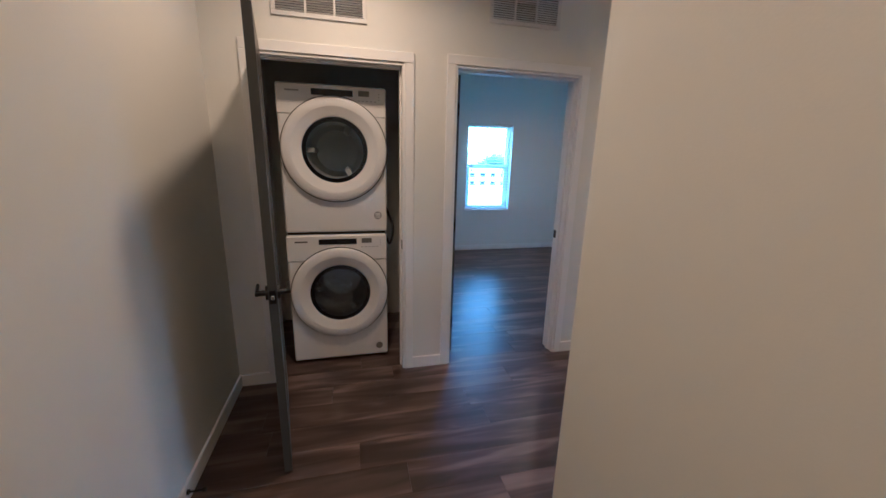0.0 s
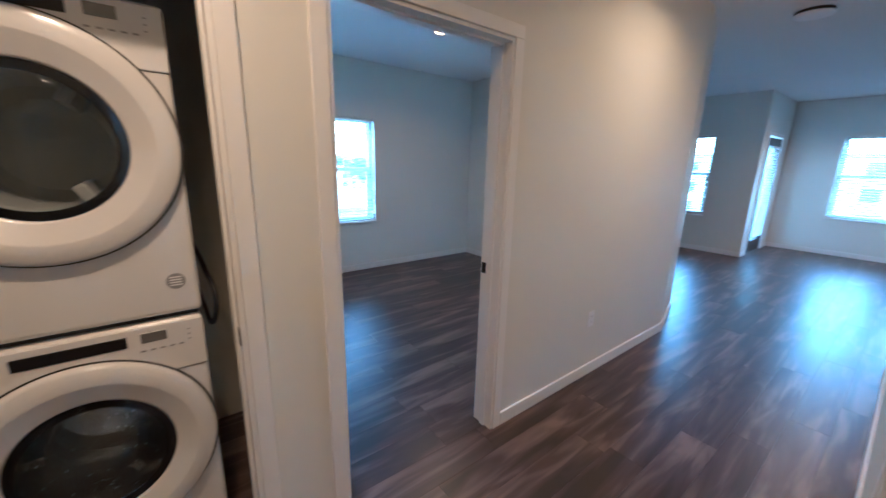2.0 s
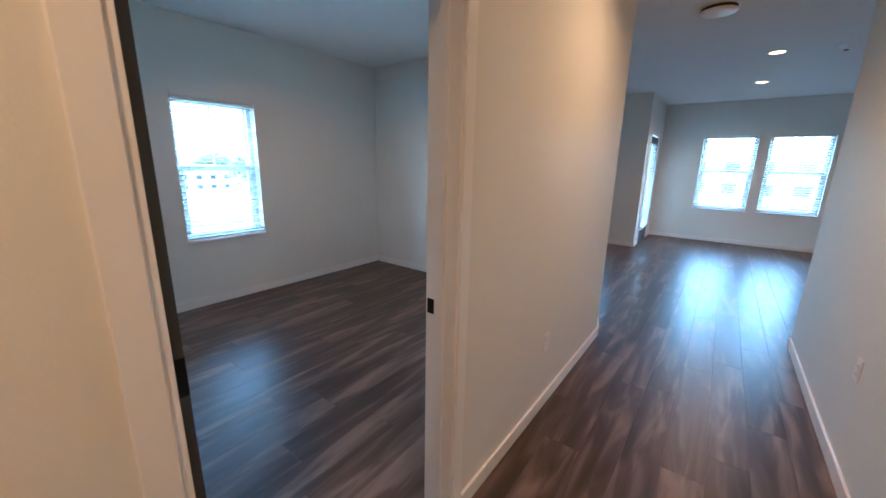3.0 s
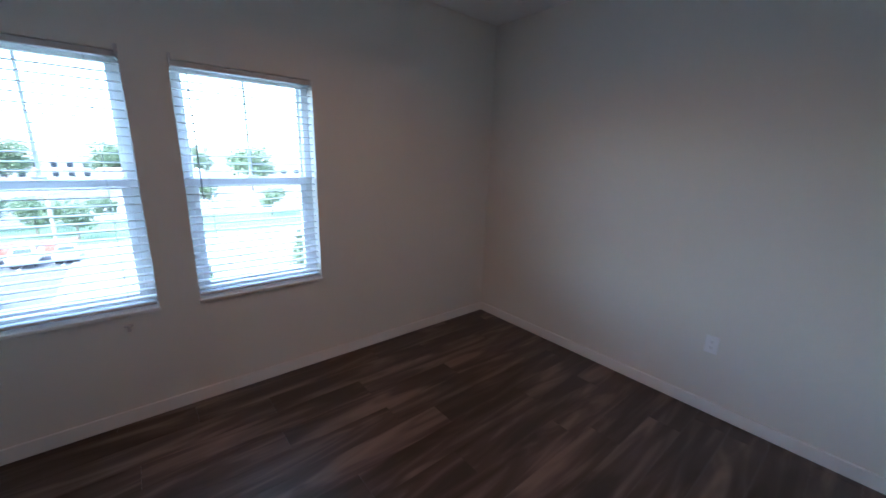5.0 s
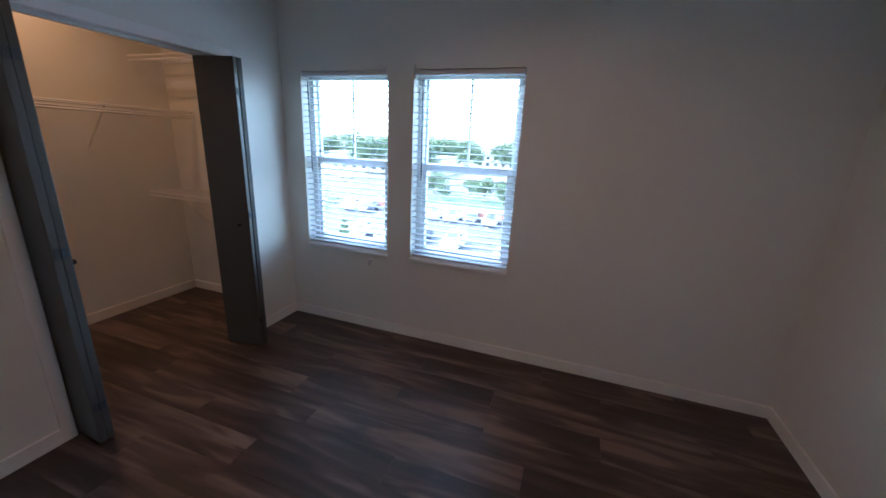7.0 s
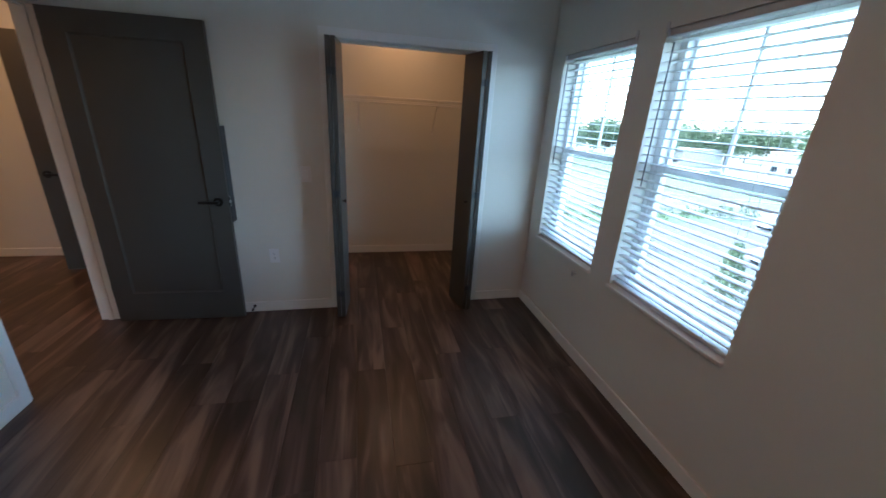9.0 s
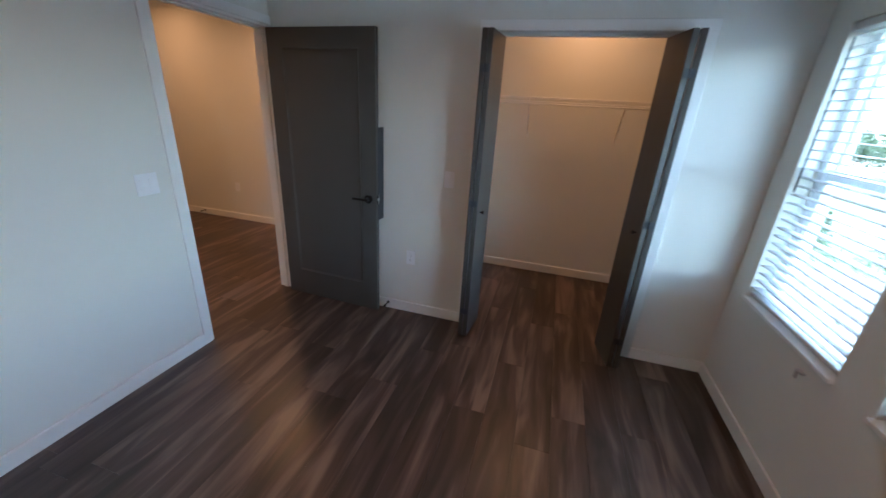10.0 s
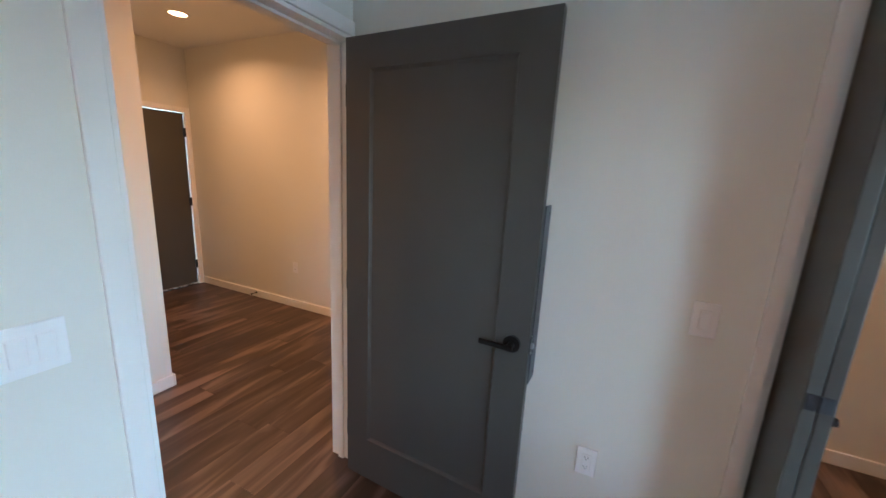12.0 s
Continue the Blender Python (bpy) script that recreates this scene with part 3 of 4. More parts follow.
pd = empty("patio_door", pose(8.27, YP - 0.002, 0.012), "dark framed glass patio door with a white blind, shut", "door")
part("frame", boxes((0, 0.12, 0, 0.045, 0, 2.03), (0.74, 0.86, 0, 0.045, 0, 2.03), (0.12, 0.74, 0, 0.045, 0, 0.22), (0.12, 0.74, 0, 0.045, 1.90, 2.03), bevel=0.002), DOOR, pd)
pg = part("pane", boxes((0.12, 0.74, 0.020, 0.025, 0.22, 1.90)), GLASS, pd, "glass pane tinted to dim the view outdoors")
pg.visible_shadow = False
blind(pose(8.27 + 0.15, YP - 0.07, 0), 0.54, 0.28, 1.90, wand=False, tilt=30)

# ---- washer and dryer ----


def appliance(name, x, z, label, glass, washer):
    w, h, d = 0.680, 0.950 if washer else 0.955, 0.76
    root = empty(name, pose(x, 2.515, z), label, name.replace("_", " "))
    bm = boxes((-w / 2, w / 2, 0.0, d, 0.0, h), bevel=0.016, seg=3)
    part("cabinet", bm, ENAMEL, root, "glossy white enamel cabinet")
    pz = h - 0.185
    part("control_panel", boxes((-w / 2 + 0.002, w / 2 - 0.002, -0.005, 0.02, pz, h - 0.008), bevel=0.004, seg=2), ENAMEL, root, "white control panel")
    part("panel_seam", boxes((-w / 2 + 0.004, w / 2 - 0.004, -0.0008, 0.01, pz - 0.0025, pz - 0.0005)), SEAM_SHADE, root)
    part("display_strip", boxes((-0.128, 0.128, -0.0075, -0.003, h - 0.068, h - 0.030), bevel=0.0015), DARKGLASS, root, "long black display strip")
    part("status_screen", boxes((0.163, 0.232, -0.0070, -0.003, h - 0.062, h - 0.028), bevel=0.001), GREYSCREEN, root, "small grey screen")
    part("maker_mark", boxes((-0.285, -0.200, -0.0062, -0.003, h - 0.052, h - 0.041), bevel=0.002), GREYINK if not washer else SLOT, root, "dark maker mark")
    for i in range(5):
        part("button", boxes((0.158 + i * 0.026, 0.172 + i * 0.026, -0.0063, -0.003, h - 0.093, h - 0.088)), GREYINK, root)
    for i in range(3):
        part("indicator", boxes((0.290, 0.297, -0.0063, -0.003, h - 0.045 - i * 0.018, h - 0.041 - i * 0.018)), GREYINK, root)
    cz = h - 0.427 if washer else h - 0.405
    R = 0.335
    dr = new("porthole_door")
    dr.parent = root
    dr.matrix_basis = pose(0.005, 0, cz)
    dr["label"] = "round white porthole door"
    ring = lathe([(R, -0.01), (R, 0.018), (R - 0.004, 0.027), (R - 0.012, 0.032), (R - 0.058, 0.037), (R - 0.064, 0.0355), (R - 0.072, 0.031), (R - 0.118, 0.019),
                  (R - 0.124, 0.016), (R - 0.126, 0.010), (R - 0.126, -0.02)], 72)
    part("door_ring", ring, ENAMEL, dr, smooth=True)
    gasket = lathe([(R + 0.006, -0.003), (R + 0.006, 0.006), (R - 0.004, 0.006)], 72)
    part("door_gap", gasket, SEAM_SHADE, dr)
    dome = lathe([(0.0, 0.026), (0.07, 0.0255), (0.13, 0.023), (0.175, 0.019), (0.2085, 0.012)], 64)
    gp2 = part("door_glass", dome, glass, dr, "dark curved glass", smooth=True)
    inner = lathe([(0.2085, 0.0112), (0.190, 0.012), (0.182, 0.011)], 64)
    part("glass_rim", inner, DARKGLASS, dr)
    return root, dr, cz


def drum(root, cz, rr):
    bm = lathe([(0.206, 0.0), (0.19, -0.05), (0.185, -0.30), (0.15, -0.34), (0.0, -0.345)], 48)
    o = part("drum", bm, rr, root, "ribbed steel drum")
    o.matrix_basis = pose(0.005, 0.03, cz)
    for k in range(3):
        a = radians(90 + 120 * k)
        b = boxes((-0.018, 0.018, 0.05, 0.33, -0.19, -0.135), bevel=0.008, seg=2)
        bmesh.ops.rotate(b, verts=b.verts, matrix=Matrix.Rotation(a, 3, "Y"))
        f = part("drum_fin", b, rr, root)
        f.matrix_basis = pose(0.005, 0.03, cz)
    return o


def cut_front(root, cz):
    """Opens the cabinet's front behind the porthole."""
    cab = [c for c in root.children if c.name.startswith("cabinet")][0]
    bm = bmesh.new()
    bm.from_mesh(cab.data)
    front = max((f for f in bm.faces if f.normal.y < -0.9), key=lambda f: f.calc_area())
    vs = list(front.verts)
    bm.faces.remove(front)
    n = 48
    ring = [bm.verts.new((0.005 + 0.206 * math.cos(2 * math.pi * i / n), 0, cz + 0.206 * math.sin(2 * math.pi * i / n))) for i in range(n)]
    es = [bm.edges.new((ring[i], ring[(i + 1) % n])) for i in range(n)]
    outer = [e for e in bm.edges if e.verts[0] in vs and e.verts[1] in vs]
    bmesh.ops.triangle_fill(bm, edges=es + outer, use_beauty=True)
    for f in [f for f in bm.faces if all(v in ring for v in f.verts)]:
        bm.faces.remove(f)
    bmesh.ops.recalc_face_normals(bm, faces=bm.faces)
    bm.to_mesh(cab.data)
    bm.free()


DRUM = mat("drum_steel", (0.50, 0.50, 0.50), 0.25, metal=1.0, var=0.2, scale=60, bump=0.3, bscale=160)
DRUMD = mat("dryer_drum", (0.50, 0.51, 0.51), 0.4, var=0.08)
wm, wd, wz = appliance("washing_machine", -0.297, 0.018, "white front-loading washing machine under the dryer", DOORGLASS, True)
dm, dd, dz = appliance("clothes_dryer", -0.293, 0.986, "white front-loading clothes dryer stacked on the washer", DRYGLASS, False)
cut_front(wm, wz)
cut_front(dm, dz)
drum(wm, wz, DRUM)
drum(dm, dz, DRUMD)
part("rating_sticker", rod((0.275, 0.001, 0.075), (0.275, -0.0015, 0.075), 0.026, 32), BADGE, wm, "round foil sticker")
part("rating_sticker", rod((0.275, 0.001, 0.115), (0.275, -0.0015, 0.115), 0.027, 32), GREYINK, dm, "round grey sticker with pale bars")
for i in range(4):
    part("sticker_bar", boxes((0.258, 0.292, -0.0025, -0.0013, 0.100 + i * 0.009, 0.104 + i * 0.009)), PLASTIC, dm)
for sx in (-0.27, 0.27):
    for sy in (0.08, 0.68):
        part("foot", rod((sx, sy, -0.018), (sx, sy, 0.002), 0.022, 16), TYRE, wm, "black rubber foot")
part("stacking_kit", boxes((-0.33, 0.33, 0.03, 0.70, 0.950, 0.968)), SEAM_SHADE, wm, "dark stacking bracket")


def tube(name, pts, r, material, label, category):
    cu = bpy.data.curves.new(name, "CURVE")
    cu.dimensions, cu.bevel_depth, cu.bevel_resolution = "3D", r, 3
    sp = cu.splines.new("BEZIER")
    sp.bezier_points.add(len(pts) - 1)
    for p, c in zip(sp.bezier_points, pts):
        p.co = c
        p.handle_left_type = p.handle_right_type = "AUTO"
    tmp = bpy.data.objects.new(name, cu)
    scene.collection.objects.link(tmp)
    me = bpy.data.meshes.new_from_object(tmp.evaluated_get(bpy.context.evaluated_depsgraph_get()))
    bpy.data.objects.remove(tmp)
    me.materials.append(material)
    ob = new(name, me)
    return tagged(ob, label, category)


tube("supply_hose", [(0.075, 3.25, 1.10), (0.085, 2.75, 1.06), (0.10, 2.64, 0.98), (0.088, 2.66, 0.88), (0.075, 2.95, 0.86), (0.08, 3.28, 0.85)], 0.009, HOSE,
     "black rubber hose beside the stacked machines", "hose")

# ---- return-air grilles ----


def grille(x0, x1, z0, z1):
    root = empty("air_grille", pose(x0, YN, z0), "white metal return-air grille on the wall", "vent", "return-air grilles")
    w, h, f = x1 - x0, z1 - z0, 0.024
    part("backing", boxes((f, w - f, -0.002, -0.0005, f, h - f)), DUCT, root)
    part("frame", boxes((0, w, -0.010, -0.0005, 0, f), (0, w, -0.010, -0.0005, h - f, h), (0, f, -0.010, -0.0005, f, h - f), (w - f, w, -0.010, -0.0005, f, h - f), bevel=0.002), GRILLE, root)
    cols = 3
    cw = (w - 2 * f) / cols
    for i in range(1, cols):
        part("mullion", boxes((f + i * cw - 0.006, f + i * cw + 0.006, -0.009, -0.0005, f, h - f), bevel=0.001), GRILLE, root)
    bm = bmesh.new()
    box(bm, -(w - 2 * f) / 2, (w - 2 * f) / 2, -0.0055, 0.0055, -0.0006, 0.0006)
    bmesh.ops.rotate(bm, verts=bm.verts, matrix=Matrix.Rotation(radians(-40), 3, "X"))
    first = part("slat", bm, GRILLE, root)
    z, k = f + 0.006, 0
    while z < h - f - 0.004:
        o = first if k == 0 else new("slat", first.data)
        o.parent = root
        o.matrix_basis = pose(w / 2, -0.0045, z)
        z += 0.0125
        k += 1
    for sx in (0.011, w - 0.011):
        part("screw", rod((sx, -0.0098, h / 2), (sx, -0.012, h / 2), 0.004, 10), STEEL, root)


grille(-0.586, -0.074, 2.24, 2.50)
grille(0.668, 1.150, 2.325, 2.515)

# ---- outlets, switches, stops, detectors ----


def plate(name, m, w, h, label, category, gangs=0, outlet=False, group=""):
    """Local x along the wall, z up, y out of the wall."""
    root = empty(name, m, label, category, group)
    part("cover_plate", boxes((-w / 2, w / 2, 0.0005, 0.006, -h / 2, h / 2), bevel=0.002), PLASTIC, root)
    if outlet:
        part("insert", boxes((-0.017, 0.017, 0.006, 0.0085, -0.034, 0.034), bevel=0.0015), PLASTIC, root)
        for z in (-0.019, 0.019):
            for x in (-0.006, 0.006):
                part("slot", boxes((x - 0.001, x + 0.001, 0.0084, 0.0090, z - 0.003, z + 0.005)), SLOT, root)
            part("slot", rod((0, 0.0084, z - 0.008), (0, 0.0090, z - 0.008), 0.0022, 10), SLOT, root)
    for i in range(gangs):
        x = (i - (gangs - 1) / 2) * 0.046
        part("rocker", boxes((x - 0.0165, x + 0.0165, 0.006, 0.0105, -0.033, 0.033), bevel=0.003), PLASTIC, root)
    return root


G_OUT = "wall outlets"
plate("wall_outlet", pose(2.313, YN, 0.445, 0, 0, 180), 0.072, 0.116, "white duplex wall outlet above the baseboard", "outlet", outlet=True, group=G_OUT)
plate("wall_outlet", pose(2.80, YS, 0.55), 0.072, 0.116, "white duplex wall outlet above the baseboard", "outlet", outlet=True, group=G_OUT)
plate("wall_outlet", pose(XW, 3.56, 0.481, 0, 0, -90), 0.072, 0.116, "white duplex wall outlet beside the closet", "outlet", outlet=True, group=G_OUT)
plate("wall_outlet", pose(XE, 3.65, 0.467, 0, 0, 90), 0.072, 0.116, "white duplex wall outlet in the bedroom", "outlet", outlet=True, group=G_OUT)
plate("wall_outlet", pose(XH, 0.50, 0.45, 0, 0, -90), 0.072, 0.116, "white duplex wall outlet in the entry hall", "outlet", outlet=True, group=G_OUT)
plate("light_switch", pose(XW, 3.835, 1.122, 0, 0, -90), 0.072, 0.116, "white rocker light switch beside the closet", "light switch", gangs=1)
plate("light_switch", pose(1.543, YB, 1.118), 0.118, 0.116, "white double rocker light switch beside the door", "light switch", gangs=2)


def door_stop(m):
    root = empty("door_stop", m, "black spring door stop on the baseboard", "door stop", "door stops")
    part("base", rod((0, 0, 0), (0, 0.008, 0), 0.011, 16), BLACK, root)
    part("spring", rod((0, 0.008, 0), (0, 0.062, 0), 0.005, 12), BLACK, root)
    part("tip", rod((0, 0.062, 0), (0, 0.074, 0), 0.009, 16), TYRE, root, "black rubber tip")


door_stop(pose(XW + BT, 3.375, 0.055, 0, 0, -90))
door_stop(pose(XH + BT, 1.43, 0.055, 0, 0, -90))
door_stop(pose(XH + BT, -0.12, 0.055, 0, 0, -90))

sd = empty("smoke_detector", pose(4.27, 1.84, H), "round white ceiling smoke detector with its shaded side coloured dark", "smoke detector")
bm = lathe([(0.0, 0.045), (0.09, 0.045), (0.122, 0.040), (0.128, 0.030)], 40)
bmesh.ops.rotate(bm, verts=bm.verts, matrix=Matrix.Rotation(radians(90), 3, "X"))
part("cover", bm, PLASTIC, sd, smooth=True)
# dark ring paints in the shade on the detector's side
part("shade_ring", rod((0, 0, -0.031), (0, 0, -0.006), 0.122, 40), SEAM_SHADE, sd)
part("base", rod((0, 0, -0.006), (0, 0, -0.0005), 0.135, 40), PLASTIC, sd)
sp = empty("ceiling_sensor", pose(6.13, 0.80, H), "small white ceiling sensor", "sensor")
part("body", rod((0, 0, -0.04), (0, 0, -0.0005), 0.05, 28, 0.06), PLASTIC, sp)
part("eye", rod((0, 0, -0.047), (0, 0, -0.04), 0.02, 20), SLOT, sp)

# ---- closet wire shelves ----


def wire_shelf(name, m, length, depth, label, rod_bar=True, braces=()):
    """Local x along the wall, y out of it; z = 0 at the shelf."""
    root = empty(name, m, label, "wire shelf")
    for y, z in ((0.012, 0.0), (depth * 0.5, -0.004), (depth, 0.0), (depth + 0.004, -0.034)):
        part("rail", rod((0, y, z), (length, y, z), 0.0055, 8), WIRE, root)
    bm = bmesh.new()
    n = int(length / 0.026)
    for i in range(n + 1):
        x = i * length / n
        cyl(bm, (x, 0.008, 0.004), (x, depth, 0.004), 0.0013, 5)
        cyl(bm, (x, depth, 0.004), (x, depth + 0.004, -0.032), 0.0013, 5)
    tagged(part("wire_deck", bm, WIRE, root), kind="stuff")
    if rod_bar:
        part("hanging_bar", rod((0, depth - 0.03, -0.05), (length, depth - 0.03, -0.05), 0.008, 12), WIRE, root)
    for x in braces:
        b = bmesh.new()
        cyl(b, (x, depth - 0.01, -0.006), (x, 0.008, -0.31), 0.006, 8)
        box(b, x - 0.008, x + 0.008, 0.0005, 0.010, -0.345, -0.285, bevel=0.002)
        part("brace", b, WIRE, root)
    return root


wire_shelf("wire_shelf", pose(-0.832, 5.68, 1.722, 0, 0, -90), 2.20, 0.305, "white wire closet shelf with a hanging rail", True, (0.66, 1.449, 2.1))
for z in (2.13, 1.03):
    wire_shelf("wire_shelf", pose(0.30, YW, z, 0, 0, 180), 1.10, 0.30, "white wire closet end shelf", False, (0.8,) if z < 2 else ())

# ---- outside ----
GZ = -9.6
tagged(part("ground", boxes((-700, 700, -700, 900, GZ - 1, GZ)), GROUND), "flat dry ground reaching the horizon", "ground", kind="structure")


def sheet(name, x0, x1, y0, y1, material, label, category, dz=0.02):
    return tagged(part(name, boxes((x0, x1, y0, y1, GZ - 0.2, GZ + dz)), material), label, category, kind="structure")


sheet("parking_lot", -34, 60, 22, 58, ASPHALT, "pale grey asphalt parking lot", "parking lot", 0.03)
sheet("road", -240, -12, 84, 100, ASPHALT, "wide asphalt road", "road", 0.04)
sheet("lawn_west", -150, -34, 22, 62, GRASS, "green lawn beside the parking lot", "lawn", 0.05)


def diagonal_strip(name, material, label, category, u0, u1, v0, v1, dz, group=""):
    """A strip along the diagonal road: u runs along it, v across it."""
    ob = part(name, boxes((u0, u1, v0, v1, GZ - 0.2, GZ + dz)), material)
    ob.matrix_world = pose(-47, 48, 0, 0, 0, 64)
    return tagged(ob, label, category, group, "structure")


diagonal_strip("road_diagonal", ASPHALT, "wide asphalt road crossing the lawns", "road", -70, 130, -8, 8, 0.12)
for v in (-2.7, 2.7):
    for i in range(16):
        diagonal_strip("lane_line", PAINTLINE, "white painted lane line", "road marking", -40 + i * 9, -36 + i * 9, v - 0.1, v + 0.1, 0.13, "lane lines")
for v in (-8.15, 8.15):
    diagonal_strip("kerb", CONCRETE, "pale concrete road kerb", "kerb", -70, 130, v - 0.15, v + 0.15, 0.24, "road kerbs")
sheet("lawn", -170, 60, 62, 82, GRASS, "green lawn strip", "lawn", 0.10)
sheet("lawn_near", -120, 60, 12, 22, GRASS, "green planting strip below the building", "lawn", 0.10)
sheet("pavement", -4.5, 60, 25, 140, CONCRETE, "pale concrete lot", "pavement", 0.06)
bw = part("low_wall", boxes((-34, -4.5, 59.4, 59.8, GZ, GZ + 1.4), bevel=0.03), BRICKWALL)
tagged(bw, "long low red wall beside the parking lot", "wall", kind="structure")
for i in range(3, 13):
    ln = part("parking_line", boxes((-40 + i * 2.9, -39.88 + i * 2.9, 52.5, 58, GZ + 0.02, GZ + 0.036)), PAINTLINE)
    tagged(ln, "white painted parking line", "road marking", "parking lines", "structure")
for i in range(12):
    ln = part("lane_line", boxes((-130 + i * 9, -126 + i * 9, 91.9, 92.1, GZ + 0.03, GZ + 0.046)), PAINTLINE)
    tagged(ln, "white painted lane line", "road marking", "lane lines", "structure")


def car(paint, suv=False):
    root = empty("car", None, "car parked on the pale asphalt lot", "car", "parked cars")
    prof = [(-2.25, 0.35), (-2.28, 0.75), (-2.1, 0.92), (-1.2, 1.0), (-0.55, 1.46), (0.75, 1.50), (1.55, 1.05), (2.15, 0.98), (2.25, 0.6), (2.2, 0.35)]
    if suv:
        prof = [(-2.25, 0.4), (-2.3, 0.85), (-2.1, 1.05), (-1.2, 1.12), (-0.6, 1.68), (1.6, 1.72), (2.15, 1.15), (2.25, 0.7), (2.2, 0.4)]
    bm = bmesh.new()
    rows = []
    for y, k in ((-0.9, 0.0), (-0.86, 1.0), (0.86, 1.0), (0.9, 0.0)):
        rows.append([bm.verts.new((x, y * (0.80 if z > 1.2 else 1.0), z - (0.04 if k == 0 else 0))) for x, z in prof])
    for a, b in zip(rows, rows[1:]):
        for i in range(len(prof)):
            j = (i + 1) % len(prof)
            bm.faces.new((a[i], a[j], b[j], b[i]))
    bm.faces.new(rows[0])
    bm.faces.new(rows[-1])
    part("body", bm, paint, root)
    zt = 1.66 if suv else 1.44
    for sy in (-1, 1):
        gb = prism([(-0.95, 1.04), (-0.5, zt - 0.06), (0.75, zt - 0.04), (1.35, 1.06)], 0, 0.02)
        bmesh.ops.transform(gb, verts=gb.verts, matrix=Matrix.Rotation(radians(90), 4, "X"))
        o = part("side_window", gb, CARGLASS, root)
        o.matrix_basis = pose(0, sy * 0.80 + (0.02 if sy > 0 else 0), 0)
    zz = 1.0 if not suv else 1.12
    wsf = bmesh.new()
    v = [wsf.verts.new(c) for c in ((-1.22, -0.72, zz + 0.02), (-1.22, 0.72, zz + 0.02), (-0.62, 0.62, zt - 0.02), (-0.62, -0.62, zt - 0.02))]
    wsf.faces.new(v)
    e = bmesh.ops.extrude_face_region(wsf, geom=wsf.faces[:])
    bmesh.ops.translate(wsf, verts=[g for g in e["geom"] if isinstance(g, bmesh.types.BMVert)], vec=(-0.02, 0, 0.02))
    part("windscreen", wsf, CARGLASS, root)
    for x in (-1.4, 1.35):
        for y in (-0.86, 0.66):
            wh = part("wheel", rod((x, y, 0.33), (x, y + 0.2, 0.33), 0.33, 20), TYRE, root)
            part("rim", rod((x, y - 0.01, 0.33), (x, y + 0.21, 0.33), 0.2, 16), STEEL, wh)
    for y in (-0.65, 0.65):
        part("headlight", boxes((-2.30, -2.2, y - 0.16, y + 0.16, 0.68, 0.80), bevel=0.02), PLASTIC, root)
    return root


protos = [car(p, i % 2 == 0) for i, p in enumerate(CARPAINT)]
spots = [(-31, 55, 90), (-28.1, 55, 90), (-22.3, 55.3, 90), (-19.4, 55, 90), (-16.5, 55.2, 90), (-13.6, 55, 90), (-10.7, 55.2, 90), (-7.8, 55, 90), (-4.9, 55.2, 90),
         (-20.5, 41, 88), (-17, 41, 92), (-13.4, 41.5, 90), (-9, 41, 90), (-38, 92.5, 180), (-60, 96, 0), (-86, 88, 0), (-100, 96, 180)]
for i, (x, y, r) in enumerate(spots):
    mm = pose(x, y, GZ + 0.03, 0, 0, r)
    if i < 5:
        protos[i].matrix_world = mm
    else:
        copy_thing(protos[i % 5], mm)

rng = random.Random(4)


def leaves(bm, c, r, n, size):
    """A clump of small leaf cards scattered through an uneven volume."""
    for _ in range(n):
        d = Vector((rng.gauss(0, 1), rng.gauss(0, 1), rng.gauss(0, 0.8)))
        d = d.normalized() * r * rng.uniform(0.45, 1.08)
        p = Vector(c) + d
        q = Euler((rng.uniform(0, 6.3), rng.uniform(0, 6.3), rng.uniform(0, 6.3))).to_matrix()
        s = size * rng.uniform(0.6, 1.4)
        vs = [bm.verts.new(p + q @ Vector(v)) for v in ((-s, -s * 0.6, 0), (s, -s * 0.5, s * 0.2), (s * 0.8, s * 0.6, 0), (-s * 0.7, s * 0.6, s * 0.25))]
        bm.faces.new(vs)


def tree(h=8.0, spread=3.0, conifer=False, n=9):
    root = empty("tree", None, "leafy green tree standing outdoors" if not conifer else "young green conifer in a planting strip", "tree", "trees outside")
    tb = bmesh.new()
    cyl(tb, (0, 0, -0.1), (0.05, 0, h * 0.55), 0.028 * h, 10, 0.012 * h)
    cb = bmesh.new()
    if conifer:
        for k in range(9):
            f = k / 8
            rr = spread * (1 - f) * 0.8 + 0.12
            for a in range(6):
                an = a * 1.05 + k
                leaves(cb, (math.cos(an) * rr * 0.6, math.sin(an) * rr * 0.6, h * (0.12 + 0.86 * f)), rr * 0.55, 26, 0.10)
    else:
        for k in range(n):
            an, rr = k * 2.4, spread * math.sqrt(rng.random()) * 0.75
            c = (math.cos(an) * rr, math.sin(an) * rr, h * rng.uniform(0.38, 0.9))
            cyl(tb, (0.03, 0, h * 0.35), c, 0.010 * h, 6, 0.004 * h)
            leaves(cb, c, spread * rng.uniform(0.34, 0.55), 170, 0.035 * spread + 0.06)
    part("trunk", tb, BARK, root)
    part("crown", cb, LEAF, root)
    return root


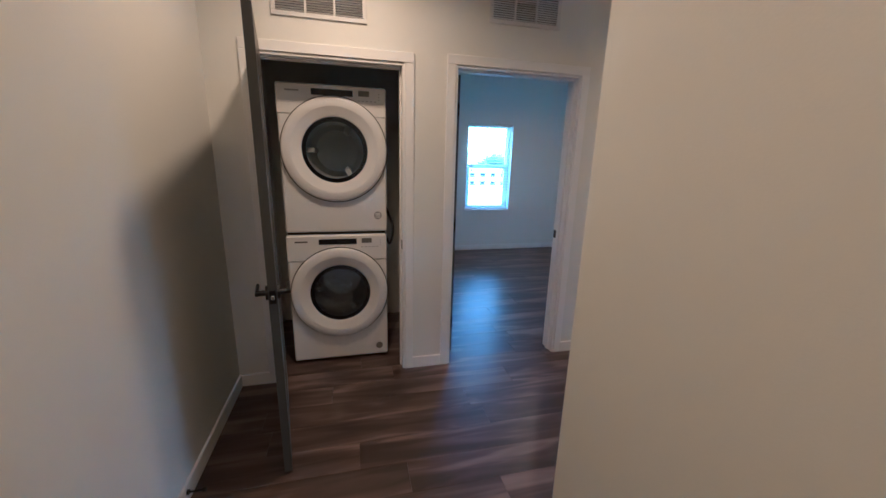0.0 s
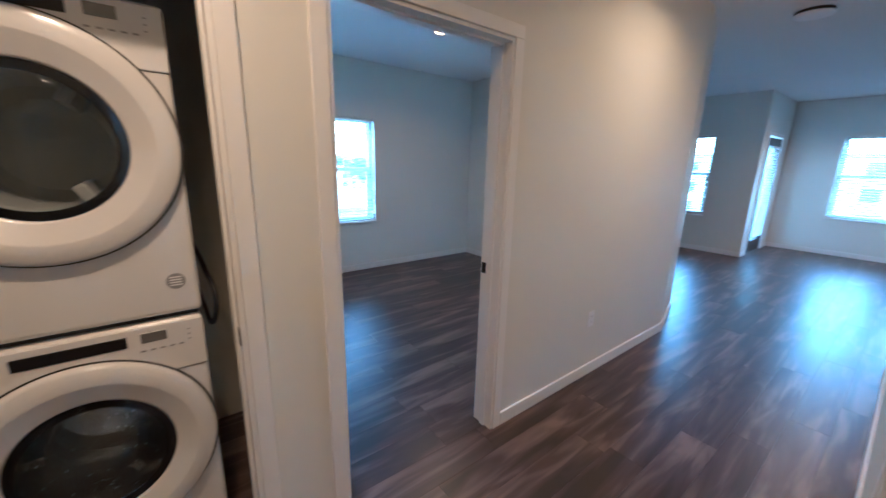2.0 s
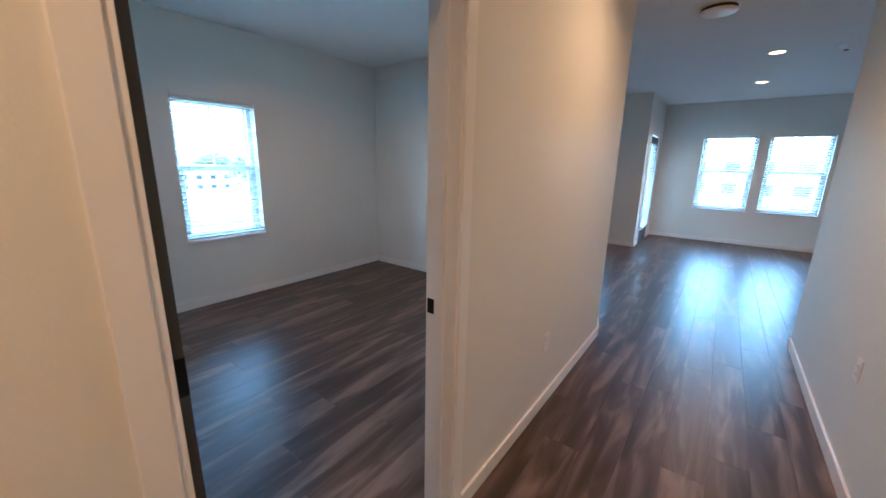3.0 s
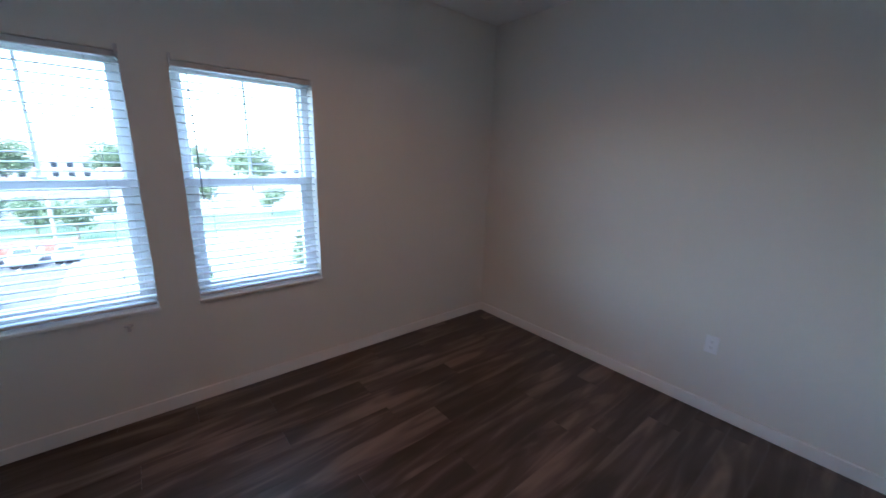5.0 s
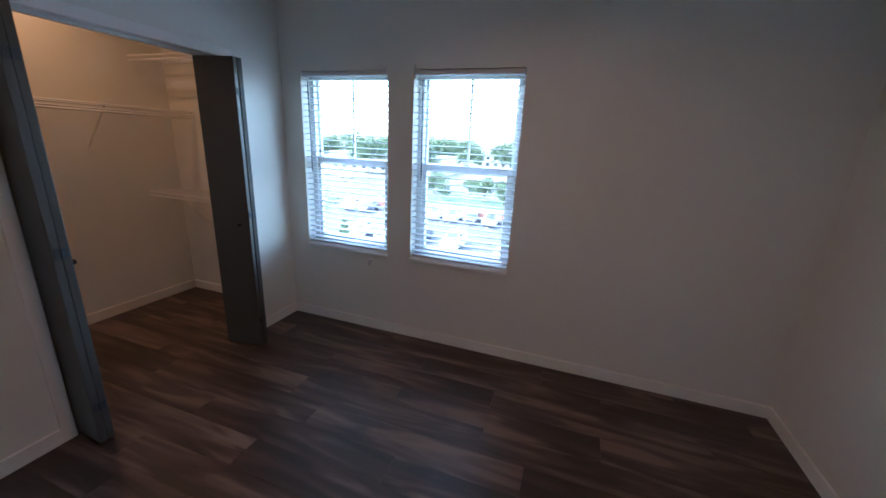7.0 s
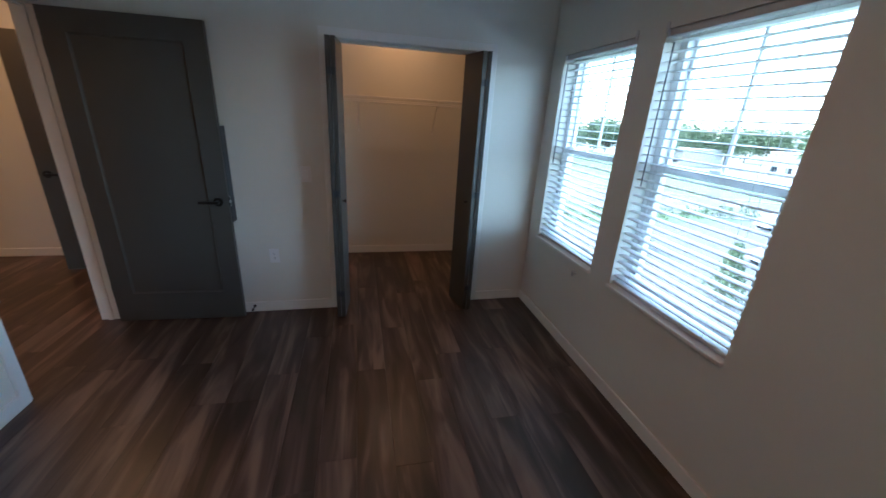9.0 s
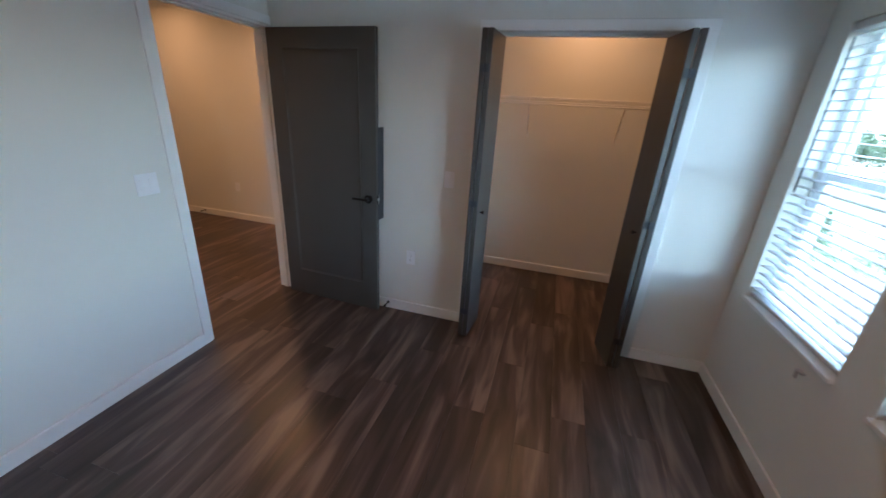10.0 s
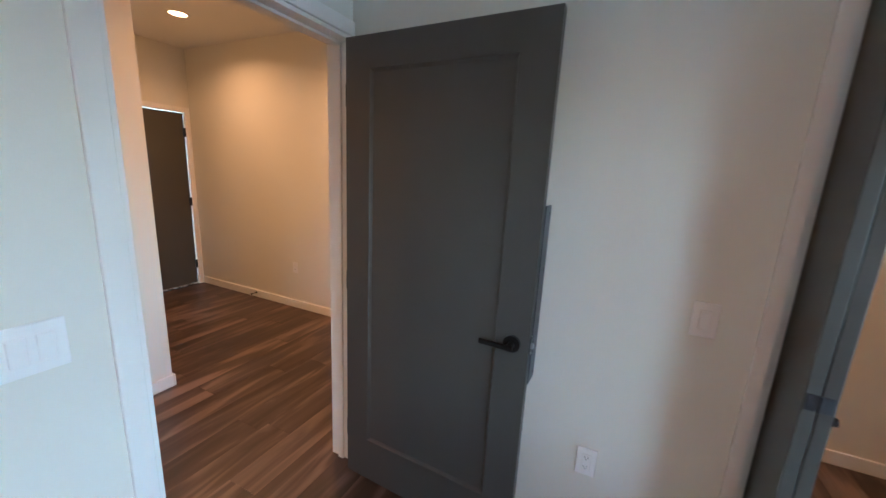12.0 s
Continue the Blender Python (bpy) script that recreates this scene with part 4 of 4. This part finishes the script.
t1, t2, t3, cn = tree(5.5, 2.3, n=10), tree(12.4, 6.5, n=22), tree(3.8, 1.9, n=8), tree(4.6, 1.5, True)
t1.matrix_world, t2.matrix_world, t3.matrix_world, cn.matrix_world = pose(-9, 70, GZ), pose(-44, 112, GZ), pose(3, 74, GZ), pose(4.3, 34, GZ)
near_trees = [(-3, 79, 2), (-18, 80, 2), (-11, 80, 2), (-26, 79, 0), (-35, 78, 2), (-8, 75, 2), (-5, 66, 0), (6, 82, 2), (-14, 76, 0), (-22, 73, 2), (12, 90, 0), (-30, 70, 2), (20, 75, 0)]
for x, y, k in near_trees:
    copy_thing((t1, t2, t3)[k], pose(x, y, GZ, 0, 0, rng.uniform(0, 360)))
for x, y in ((-8.5, 30), (-15, 29), (-26, 31), (12, 36), (-40, 30)):
    copy_thing(cn, pose(x, y, GZ, 0, 0, rng.uniform(0, 360)))
for i in range(46):
    a = radians(-62 + i * 2.5 + rng.uniform(-0.8, 0.8))
    d = rng.uniform(120, 190)
    if -0.25 < math.sin(a) < 0.35 and i % 3:
        continue
    copy_thing(t2, pose(math.sin(a) * d, math.cos(a) * d, GZ, 0, 0, rng.uniform(0, 360)))

hb = bmesh.new()
for i in range(47):
    leaves(hb, (-30 + i * 0.55, 61.2 + rng.uniform(-0.4, 0.4), GZ + 0.7), 0.7, 26, 0.12)
for i in range(60):
    leaves(hb, (-26 + i * 0.7, 20 + rng.uniform(-1.0, 1.0), GZ + 0.6), 0.7, 26, 0.12)
for i in range(70):
    leaves(hb, (rng.uniform(-36, -20), rng.uniform(15, 21), GZ + 0.6), 0.9, 26, 0.14)
for i in range(60):
    leaves(hb, (-36 + rng.uniform(-2.5, 1.0), 23 + i * 0.6, GZ + 0.7), 0.9, 26, 0.14)
tagged(part("hedge", hb, LEAF), "rough green shrubs along the lot", "hedge", kind="stuff")


def low_building(x, y, w, d, h, storeys=1):
    root = empty("far_building", pose(x, y, GZ), "pale low commercial building", "building", "far buildings")
    part("wall", boxes((-w / 2, w / 2, 0, d, 0, h)), STUCCO, root)
    part("roof", boxes((-w / 2 - 0.3, w / 2 + 0.3, -0.3, d + 0.3, h, h + 0.5), bevel=0.05), ROOFING if storeys > 1 else STUCCO, root)
    n = max(3, int(w / 4))
    for s in range(storeys):
        for i in range(n):
            cx = -w / 2 + (i + 0.5) * w / n
            part("window", boxes((cx - 0.9, cx + 0.9, -0.06, 0.05, 1.0 + s * 3.2, 2.5 + s * 3.2)), CARGLASS, root)
    return root


low_building(-62, 122, 44, 16, 6.0)
low_building(-112, 104, 30, 16, 5.0)
low_building(6, 150, 26, 14, 4.6)
low_building(46, 140, 30, 18, 8.0, 2)
low_building(-26, 190, 40, 18, 8.0, 2)
ob_ = low_building(62, 0, 44, 14, 13.0, 4)
ob_.matrix_world = pose(70, 5, GZ, 0, 0, -90)


def utility_pole(x, y, h=11):
    root = empty("utility_pole", pose(x, y, GZ), "tall grey utility pole", "pole", "utility poles")
    part("pole", rod((0, 0, 0), (0, 0, h), 0.16, 10, 0.1), CONCRETE, root)
    part("crossarm", boxes((-1.1, 1.1, -0.06, 0.06, h - 1.0, h - 0.85)), CONCRETE, root)


for x, y in ((-6.5, 62.5), (-30, 84), (-52, 84), (10, 88)):
    utility_pole(x, y)

# ---- floor planks ----
PW, PL = 0.182, 1.22


def plank_bm(bm, x0, x1, y0, y1):
    g, b = 0.0002, 0.0006
    lo = [bm.verts.new((x, y, -0.011)) for x, y in ((x0 + g, y0 + g), (x1 - g, y0 + g), (x1 - g, y1 - g), (x0 + g, y1 - g))]
    md = [bm.verts.new((v.co.x, v.co.y, -0.0009)) for v in lo]
    hi = [bm.verts.new((x, y, 0.0)) for x, y in ((x0 + g + b, y0 + g + b), (x1 - g - b, y0 + g + b), (x1 - g - b, y1 - g - b), (x0 + g + b, y1 - g - b))]
    for a, c in ((lo, md), (md, hi)):
        for i in range(4):
            bm.faces.new((a[i], a[(i + 1) % 4], c[(i + 1) % 4], c[i]))
    bm.faces.new(hi)


floor = empty("floor", None, "dark brown wood-look plank floor with a satin sheen", "floor", kind="structure")
pb = bmesh.new()
plank_bm(pb, 0, PL, 0, PW)
first_plank = part("plank", pb, PLANK, floor)
plank_mesh = first_plank.data
far = bmesh.new()
rp = random.Random(9)
used, y = False, -3.1
XL, XR = -1.06, XF + 0.15
while y < YW + 0.10:
    x = XL - rp.uniform(0, PL)
    while x < XR:
        a, b = max(x, XL), min(x + PL, XR)
        if b - a > 0.03:
            if x < 4.3 and y > -1.24:
                if b - a > PL - 1e-6:
                    o = first_plank if not used else new("plank", plank_mesh)
                    used = True
                    o.parent = floor
                else:
                    cb = bmesh.new()
                    plank_bm(cb, 0, b - a, 0, PW)
                    o = part("plank", cb, PLANK, floor)
                o.matrix_basis = pose(a, y, 0)
            elif x + PL > 4.35:
                plank_bm(far, max(a, 4.32) if y < -1.24 else a, b, y, y + PW)
        x += PL
    y += PW
tagged(part("far_planks", far, PLANK_FAR, floor), kind="stuff")
